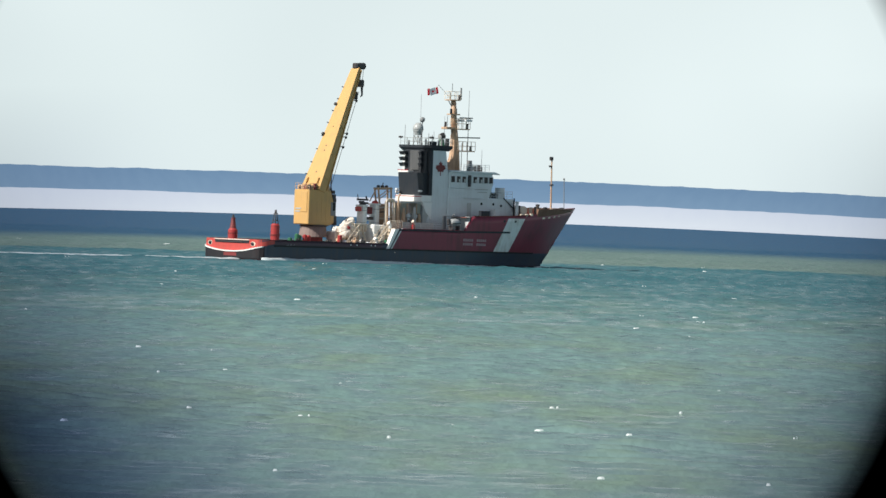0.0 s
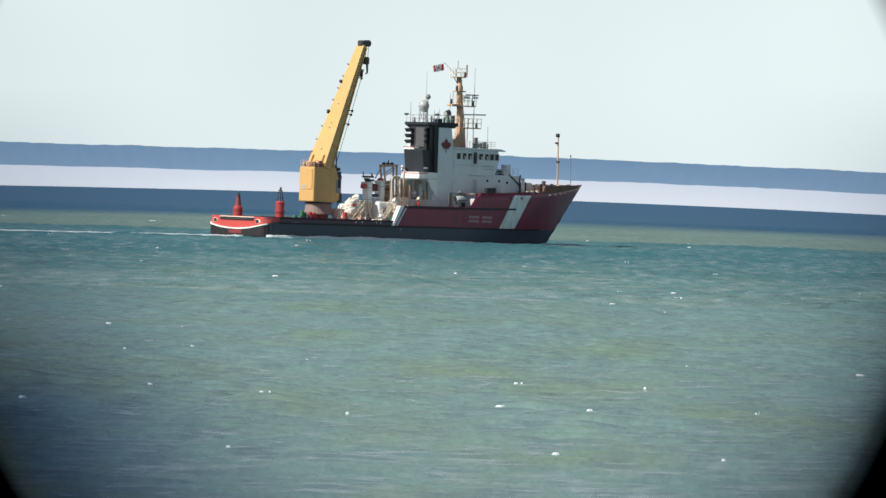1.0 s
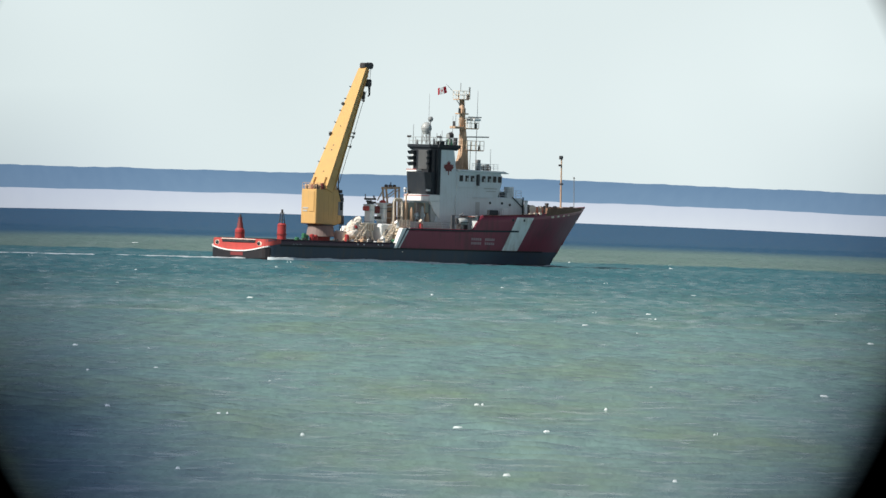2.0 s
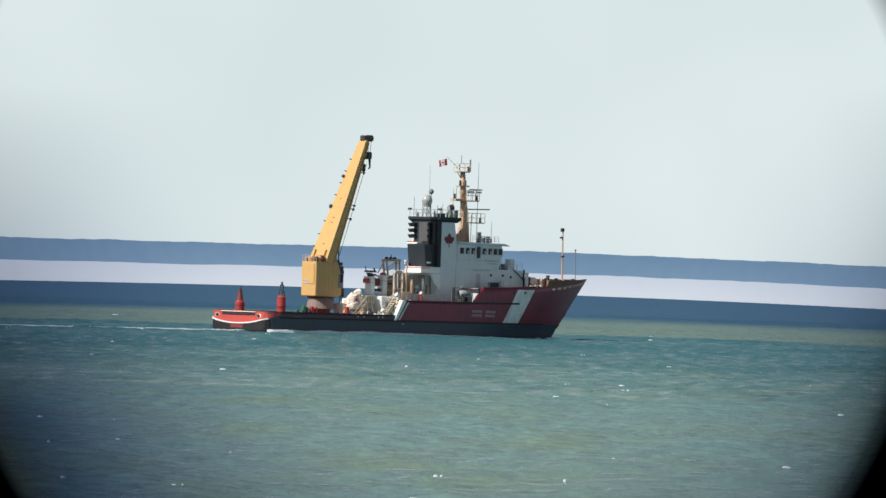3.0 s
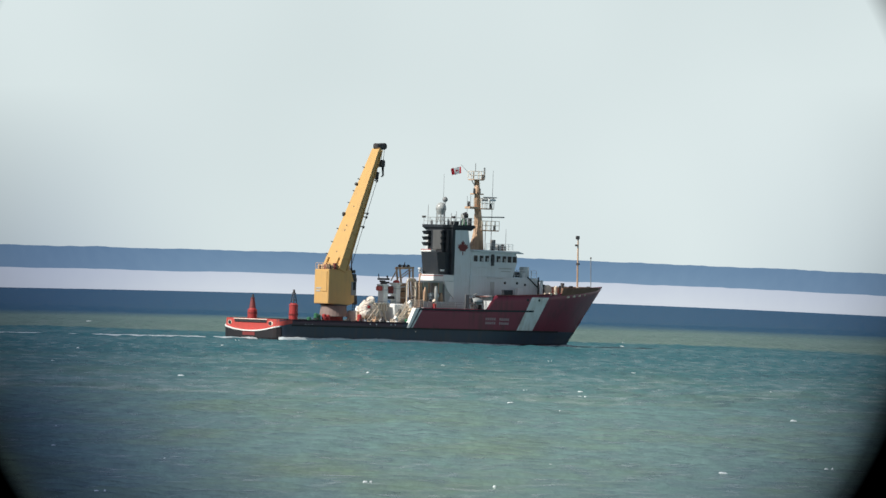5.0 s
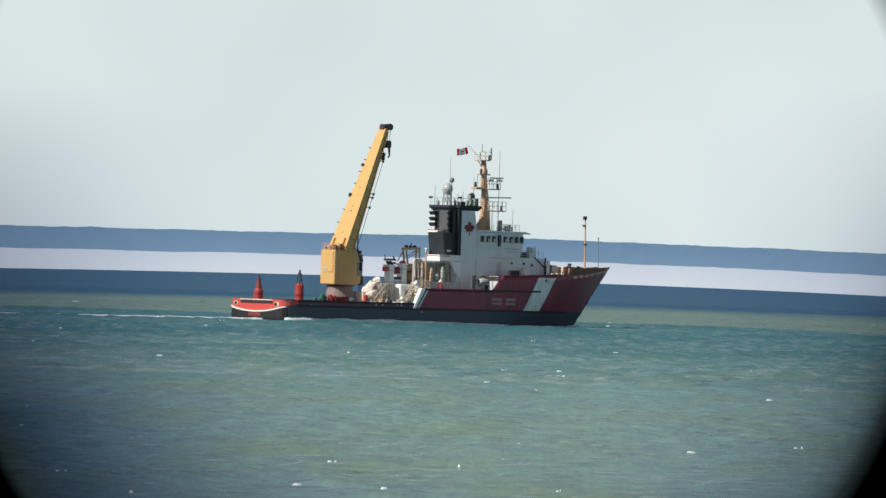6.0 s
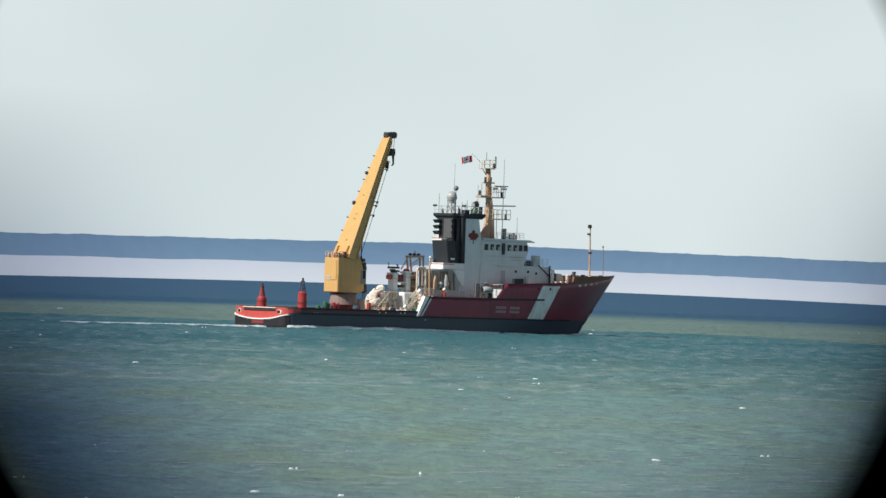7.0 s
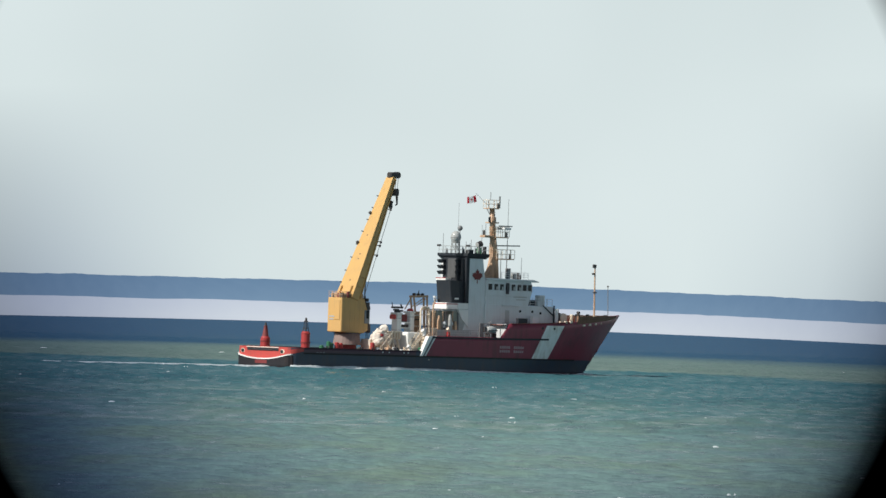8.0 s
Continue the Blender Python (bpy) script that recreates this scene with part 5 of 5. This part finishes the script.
for x in (57.0, 58.6, 60.2, 61.8):
    y = half_beam(x, 7.2)
    part("bulwark_roller", box(fresh(), x, x + 0.55, -y - 0.03, -y + 0.15, deck_top(x) - 0.75, deck_top(x) - 0.45, 0.05), M_CREAM, hull, "cream roller in the bulwark")
for z, x in ((6.55, 47.9), (6.55, 50.4)):
    y = half_beam(x, z)
    part("hawse_port", tube(fresh(), Vector((x, -y - 0.03, z)), Vector((x, -y + 0.1, z)), 0.2, 0.2, 10), M_BLACK, hull)


# ---- things carried on deck ----
def buoy(name, label, x, s, tall):
    root = new(name)
    tagged(root, label, "buoy", group="buoys on the working deck")
    root.matrix_basis = pose(x, -s, 1.46)
    body = fresh()
    tube(body, (0, 0, 0), (0, 0, 0.35), 0.95, 1.0, 20)
    tube(body, (0, 0, 0.35), (0, 0, 2.4 if not tall else 3.3), 0.72 if not tall else 0.66, 0.7 if not tall else 0.64, 20)
    tube(body, (0, 0, 2.4 if not tall else 3.3), (0, 0, 2.75 if not tall else 3.6), 0.7, 0.45, 20)
    for z in (0.9, 1.9):
        part("belt", tube(fresh(), (0, 0, z), (0, 0, z + 0.14), 0.76, 0.76, 20), M_DARKRED, root)
    part("float", body, M_RED, root, "red painted steel float")
    bm = fresh()
    z0, z1 = (2.7, 4.1) if not tall else (3.5, 5.0)
    for k in range(4):
        a = math.pi / 4 + k * math.pi / 2
        tube(bm, (0.42 * math.cos(a), 0.42 * math.sin(a), z0), (0.2 * math.cos(a), 0.2 * math.sin(a), z1), 0.07, 0.06, 6)
    for z in (z0 + 0.5, z1):
        tube(bm, (0, 0, z), (0, 0, z + 0.12), 0.34, 0.34, 10)
    part("cage", bm, M_DARKRED if not tall else M_STEEL, root)
    if not tall:
        part("top_cone", tube(fresh(), (0, 0, 2.7), (0, 0, 4.1), 0.5, 0.22, 12), M_DARKRED, root)
    part("lantern", tube(fresh(), (0, 0, z1), (0, 0, z1 + 0.6), 0.2, 0.14, 10), M_STEEL, root, "dark lantern")
    return root


ABOARD = [buoy("buoy", "red conical navigation buoy on the working deck", 2.75, -3.0, False),
          buoy("buoy", "tall red navigation buoy with a dark lattice top", 4.8, 4.0, True), boat, tarpaulin]

# flag on its halyard
flag = new("flag")
tagged(flag, "red and white flag with a red leaf, flying from the mast", "flag")
flag.matrix_basis = pose(39.6, 0, 25.75)
M_CLOTH = weathered("flag_cloth", (0.88, 0.89, 0.89), (0.8, 0.8, 0.8), rough=0.9, streak=False)
M_CLOTH_RED = weathered("flag_cloth_red", (0.75, 0.03, 0.05), (0.65, 0.03, 0.04), rough=0.9, streak=False)
for m in (M_CLOTH, M_CLOTH_RED):           # thin cloth lets light through
    nodes, links = m.node_tree.nodes, m.node_tree.links
    glow = nodes.new("ShaderNodeBsdfTranslucent")
    links.new(nodes["Principled BSDF"].inputs["Base Color"].links[0].from_socket, glow.inputs["Color"])
    both = nodes.new("ShaderNodeMixShader")
    both.inputs[0].default_value = 0.6
    links.new(nodes["Principled BSDF"].outputs[0], both.inputs[1])
    links.new(glow.outputs[0], both.inputs[2])
    links.new(both.outputs[0], nodes["Material Output"].inputs["Surface"])


def cloth(w, h, lean):
    bm = fresh()
    grid = []
    for i in range(7):
        u = i / 6
        grid.append([bm.verts.new((-u * w, 0.03 * math.sin(u * 3.1 + j * 0.5), (j / 4 - 0.5) * h - u * lean)) for j in range(5)])
    for a, b in zip(grid, grid[1:]):
        for j in range(4):
            bm.faces.new((a[j], b[j], b[j + 1], a[j + 1]))
    return bm


hoist_panel = part("hoist_stripe", cloth(0.5, 1.0, 0.07), M_CLOTH_RED, flag, "red stripe", True)
middle_panel = part("middle_panel", cloth(0.95, 1.0, 0.13), M_CLOTH, flag, "white middle", True)
fly_panel = part("fly_stripe", cloth(0.5, 1.0, 0.07), M_CLOTH_RED, flag, "red stripe", True)
bm = fresh()
bm.faces.new([bm.verts.new((-0.48 + a, -0.045, b - 0.06)) for a, b in leaf_outline(0.26)])
part("leaf", bm, M_CLOTH_RED, middle_panel, "red leaf")
part("halyard", tube(fresh(), (-0.05, 0, 0.75), (2.2, 0, -0.9), 0.025, sides=5), M_STEEL, flag)
ABOARD.append(flag)


# ---- foam ----
def blob(bm, x, y, z, lx, ly, h, seed):
    """A low ragged heap of foam."""
    rng = random.Random(seed)
    count = 9
    ring = [bm.verts.new((x + lx * math.cos(a) * rng.uniform(0.6, 1.1), y + ly * math.sin(a) * rng.uniform(0.6, 1.1), z - 0.1)) for a in [2 * math.pi * i / count for i in range(count)]]
    inner = [bm.verts.new((x + (v.co.x - x) * 0.55, y + (v.co.y - y) * 0.55, z + h * rng.uniform(0.4, 1.0))) for v in ring]
    for i in range(count):
        bm.faces.new((ring[i], ring[(i + 1) % count], inner[(i + 1) % count], inner[i]))
    bm.faces.new(inner)


def make_whitecaps():
    bm = fresh()
    rng = random.Random(11)
    for i in range(90):
        y = 225 * (1600 / 225) ** rng.random()
        x = rng.uniform(-0.085, 0.085) * y
        size = rng.uniform(0.10, 0.36) * (0.25 + y / 800)
        z = float(waves(np.array([x]), np.array([y]))[0])
        blob(bm, x, y, z + 0.06, size * rng.uniform(0.6, 1.5), 0.3 * size, 0.05 * (0.25 + size), i)
        if rng.random() < 0.25:
            blob(bm, x + size * rng.uniform(1.2, 2.0), y, z + 0.04, size * 0.4, 0.2 * size, 0.08, i + 500)
    ob = part("whitecaps", bm, M_FOAM)
    return tagged(ob, "small white wave crests scattered over the lake", "foam", kind="stuff")


def ribbon(bm, points, height, width, seed):
    """A low ragged ridge of foam along a line of points."""
    rows = []
    last = len(points) - 1
    for i, (x, y) in enumerate(points):
        a, c = points[max(i - 1, 0)], points[min(i + 1, last)]
        way = Vector((c[0] - a[0], c[1] - a[1], 0)).normalized()
        side = Vector((-way.y, way.x, 0))
        u = i / last
        h = max(0.0, height(u) * (1.0 + 0.3 * noise.noise((x * 0.4, seed, 0.3)) + 0.25 * noise.noise((x * 1.9, seed, 4.0))))
        w = width * (0.6 + 0.5 * (noise.noise((x * 0.35, seed + 3, 1)) + 0.6))
        rows.append([bm.verts.new(Vector((x, y, z)) + side * s) for s, z in ((-w, -0.25), (-0.5 * w, h * 0.8), (0, h), (0.5 * w, h * 0.7), (w, -0.25))])
    for a, c in zip(rows, rows[1:]):
        for k in range(4):
            bm.faces.new((a[k], c[k], c[k + 1], a[k + 1]))


def make_wake():
    """Foam along the waterline and the streak astern; it goes with the ship."""
    bm = fresh()
    rng = random.Random(5)
    side = [(x, -half_beam(x, 0.1) - 0.45) for x in np.arange(0.3, 60.5, 0.25)]
    ribbon(bm, side, lambda u: 0.46 - 0.34 * min(1, max(0, u - 0.35) * 2.2), 0.35, 2.0)
    astern = [(0.2 - 0.3 * i, -1.5 + 0.7 * math.sin(i * 0.05)) for i in range(185)]
    ribbon(bm, astern, lambda u: 0.21 * (1 - u) ** 0.5 + 0.05, 0.8, 8.0)
    ribbon(bm, [(x, y + 2.2 + 0.5 * math.sin(x * 0.3)) for x, y in astern[:110]], lambda u: 0.11 * (1 - u), 0.6, 15.0)
    stem = [(58.5 + 0.2 * i, -half_beam(58.5 + 0.2 * i, 0.1) - 0.3) for i in range(16)] + [(61.8 + 0.25 * i, -0.5 - 0.12 * i) for i in range(6)]
    ribbon(bm, stem, lambda u: 0.3 * math.sin(math.pi * u) ** 0.5, 0.3, 21.0)
    for i in range(20):
        u = rng.random() ** 1.4
        blob(bm, 0.5 - 40 * u, rng.uniform(-2.0, 2.0) - 1.0, 0.08, rng.uniform(0.25, 0.9), 0.3, rng.uniform(0.03, 0.09), i)
    ob = part("wake_foam", bm, M_WAKE, smooth=True)
    return tagged(ob, "thin white foam along the hull and astern", "foam", kind="stuff")


whitecaps, wake = make_whitecaps(), make_wake()
wake.matrix_basis = pose(0, 0, LEVEL)
ABOARD.append(wake)
DRIFTING = [water, whitecaps]


# ---- the scope's eyepiece, which the camera looks through ----
def make_eyepiece():
    """Black field stop, soft-rimmed, held before the lens, with vignetting painted as a tint."""
    away, unit = 0.2, 0.2 * math.tan(radians(FIELD / 2)) / 784
    cx, cy = -14 * unit, 31 * unit
    rim, rim_n, rim_l, rim_p = material("eyepiece_vignette")
    rim_n.remove(rim_p)
    co = rim_n.new("ShaderNodeTexCoord")
    shift = rim_n.new("ShaderNodeVectorMath")
    shift.operation = "SUBTRACT"
    shift.inputs[1].default_value = (cx, cy, -away)
    rim_l.new(co.outputs["Object"], shift.inputs[0])
    length = rim_n.new("ShaderNodeVectorMath")
    length.operation = "LENGTH"
    rim_l.new(shift.outputs[0], length.inputs[0])
    fade = rim_n.new("ShaderNodeValToRGB")
    scale = rim_n.new("ShaderNodeMapRange")
    scale.inputs["From Min"].default_value, scale.inputs["From Max"].default_value = 450 * unit, 890 * unit
    rim_l.new(length.outputs["Value"], scale.inputs["Value"])
    rim_l.new(scale.outputs[0], fade.inputs[0])
    ramp = fade.color_ramp
    ramp.elements[0].position, ramp.elements[0].color = 0.0, (0, 0, 0, 1)
    ramp.elements[1].position, ramp.elements[1].color = 0.975, (1, 1, 1, 1)
    for at, v in ((0.25, 0.10), (0.545, 0.27), (0.68, 0.43), (0.795, 0.60), (0.865, 0.76), (0.92, 0.93)):
        e = ramp.elements.new(at)
        e.color = (v, v, v, 1)
    # a second, softer shade is painted in from the lower left
    aside = rim_n.new("ShaderNodeVectorMath")
    aside.operation = "SUBTRACT"
    aside.inputs[1].default_value = (cx + 120 * unit, cy + 80 * unit, -away)
    rim_l.new(co.outputs["Object"], aside.inputs[0])
    far_off = rim_n.new("ShaderNodeVectorMath")
    far_off.operation = "LENGTH"
    rim_l.new(aside.outputs[0], far_off.inputs[0])
    soft_shade = rim_n.new("ShaderNodeMapRange")
    soft_shade.interpolation_type = "SMOOTHSTEP"
    soft_shade.inputs["From Min"].default_value, soft_shade.inputs["From Max"].default_value = 440 * unit, 980 * unit
    soft_shade.inputs["To Max"].default_value = 0.93
    rim_l.new(far_off.outputs["Value"], soft_shade.inputs["Value"])
    shade = combine(rim_n, rim_l, "MAXIMUM", fade.outputs[0], soft_shade.outputs[0])
    # the shade is painted deepest below, for an eye a little off axis
    split = rim_n.new("ShaderNodeSeparateXYZ")
    rim_l.new(shift.outputs[0], split.inputs[0])
    off = rim_n.new("ShaderNodeMapRange")
    off.inputs["From Min"].default_value, off.inputs["From Max"].default_value = -320 * unit, 260 * unit
    off.inputs["To Min"].default_value, off.inputs["To Max"].default_value = 1.0, 0.0
    rim_l.new(split.outputs[1], off.inputs["Value"])
    low = combine(rim_n, rim_l, "MULTIPLY", shade, off.outputs[0])
    # above, only the thin edge of the stop shows
    edge = rim_n.new("ShaderNodeMapRange")
    edge.inputs["From Min"].default_value, edge.inputs["From Max"].default_value = 862 * unit, 930 * unit
    rim_l.new(length.outputs["Value"], edge.inputs["Value"])
    # the vignetting's blue cast is put into the tint, the stop itself is black
    stop = blend(rim_n, rim_l, fade.outputs[0], (0.07, 0.135, 0.36, 1), (0.0, 0.0, 0.0, 1))
    glass = rim_n.new("ShaderNodeBsdfTransparent")
    rim_l.new(blend(rim_n, rim_l, combine(rim_n, rim_l, "MAXIMUM", low, edge.outputs[0]), (1, 1, 1, 1), stop), glass.inputs["Color"])
    rim_l.new(glass.outputs[0], rim_n["Material Output"].inputs["Surface"])
    # the clear crescent that carries the painted shade, and the barrel round it
    bm = fresh()
    rings = []
    for r in (0, 815, 840, 870, 900, 1060):
        ring = []
        for i in range(81):
            a = radians(149 + 242 * i / 80)
            lean = 120 * math.cos(a) + 80 * math.sin(a)
            q = r or min(430, lean + math.sqrt(lean * lean - 20800 + 440 * 440))
            ring.append(bm.verts.new((cx + q * unit * math.cos(a), cy + q * unit * math.sin(a), -away)))
        rings.append(ring)
    for a, b in zip(rings, rings[1:]):
        for i in range(80):
            bm.faces.new((a[i], a[i + 1], b[i + 1], b[i]))
    rings = [[bm.verts.new((cx + r * unit * math.cos(a), cy + r * unit * math.sin(a), -away)) for a in [radians(31.5 + 69 * i / 60) for i in range(61)]]
             for r in (861, 890, 930, 1060)]
    for a, b in zip(rings, rings[1:]):
        for i in range(60):
            bm.faces.new((a[i], a[i + 1], b[i + 1], b[i]))
    ob = part("scope_eyepiece", bm, rim)
    bm = fresh()
    rings = [[bm.verts.new((cx + r * unit * math.cos(2 * math.pi * i / 64), cy + r * unit * math.sin(2 * math.pi * i / 64), -away + z)) for i in range(64)]
             for r, z in ((1060, 0.0), (1060, 0.02), (1180, 0.02), (1180, -0.03), (1060, -0.03), (1060, 0.0))]
    for a, b in zip(rings, rings[1:]):
        for i in range(64):
            bm.faces.new((a[i], a[(i + 1) % 64], b[(i + 1) % 64], b[i]))
    part("barrel", bm, M_RUBBER, ob, "black rubber eyecup")
    return tagged(ob, "black round eyepiece rim of a spotting scope, with painted vignetting", "eyepiece")


eyepiece = make_eyepiece()


def motions():
    walk(ship, SHIP_ROWS)
    for thing in ABOARD:
        walk(thing, [(t, m @ thing.matrix_basis.copy()) for t, m in SHIP_ROWS])
    for thing in DRIFTING:
        walk(thing, [(0, pose(-4 * DRIFT[0], -4 * DRIFT[1], LEVEL)), (8, pose(4 * DRIFT[0], 4 * DRIFT[1], LEVEL))])
    walk(eyepiece, VIEWS)
    # the flag streams aft and flutters, each panel on the end of the one before
    rows = ([], [], [])
    for i in range(41):
        t = i * 0.2
        spot = Vector((0, 0, 0))
        for k, (row, w) in enumerate(zip(rows, (0.5, 0.95, 0.5))):
            turn = 16 * math.sin(5.2 * t - 1.3 * k) + 7 * math.sin(8.1 * t - 2.1 * k)
            droop = 10 + 7 * math.sin(3.1 * t + 0.8 - 0.7 * k)
            m = Matrix.Translation(spot) @ pose(0, 0, 0, 0, -droop, turn)
            row.append((t, m))
            spot = m @ Vector((-w, 0, 0))
    for panel, row in zip((hoist_panel, middle_panel, fly_panel), rows):
        walk(panel, row)


motions()
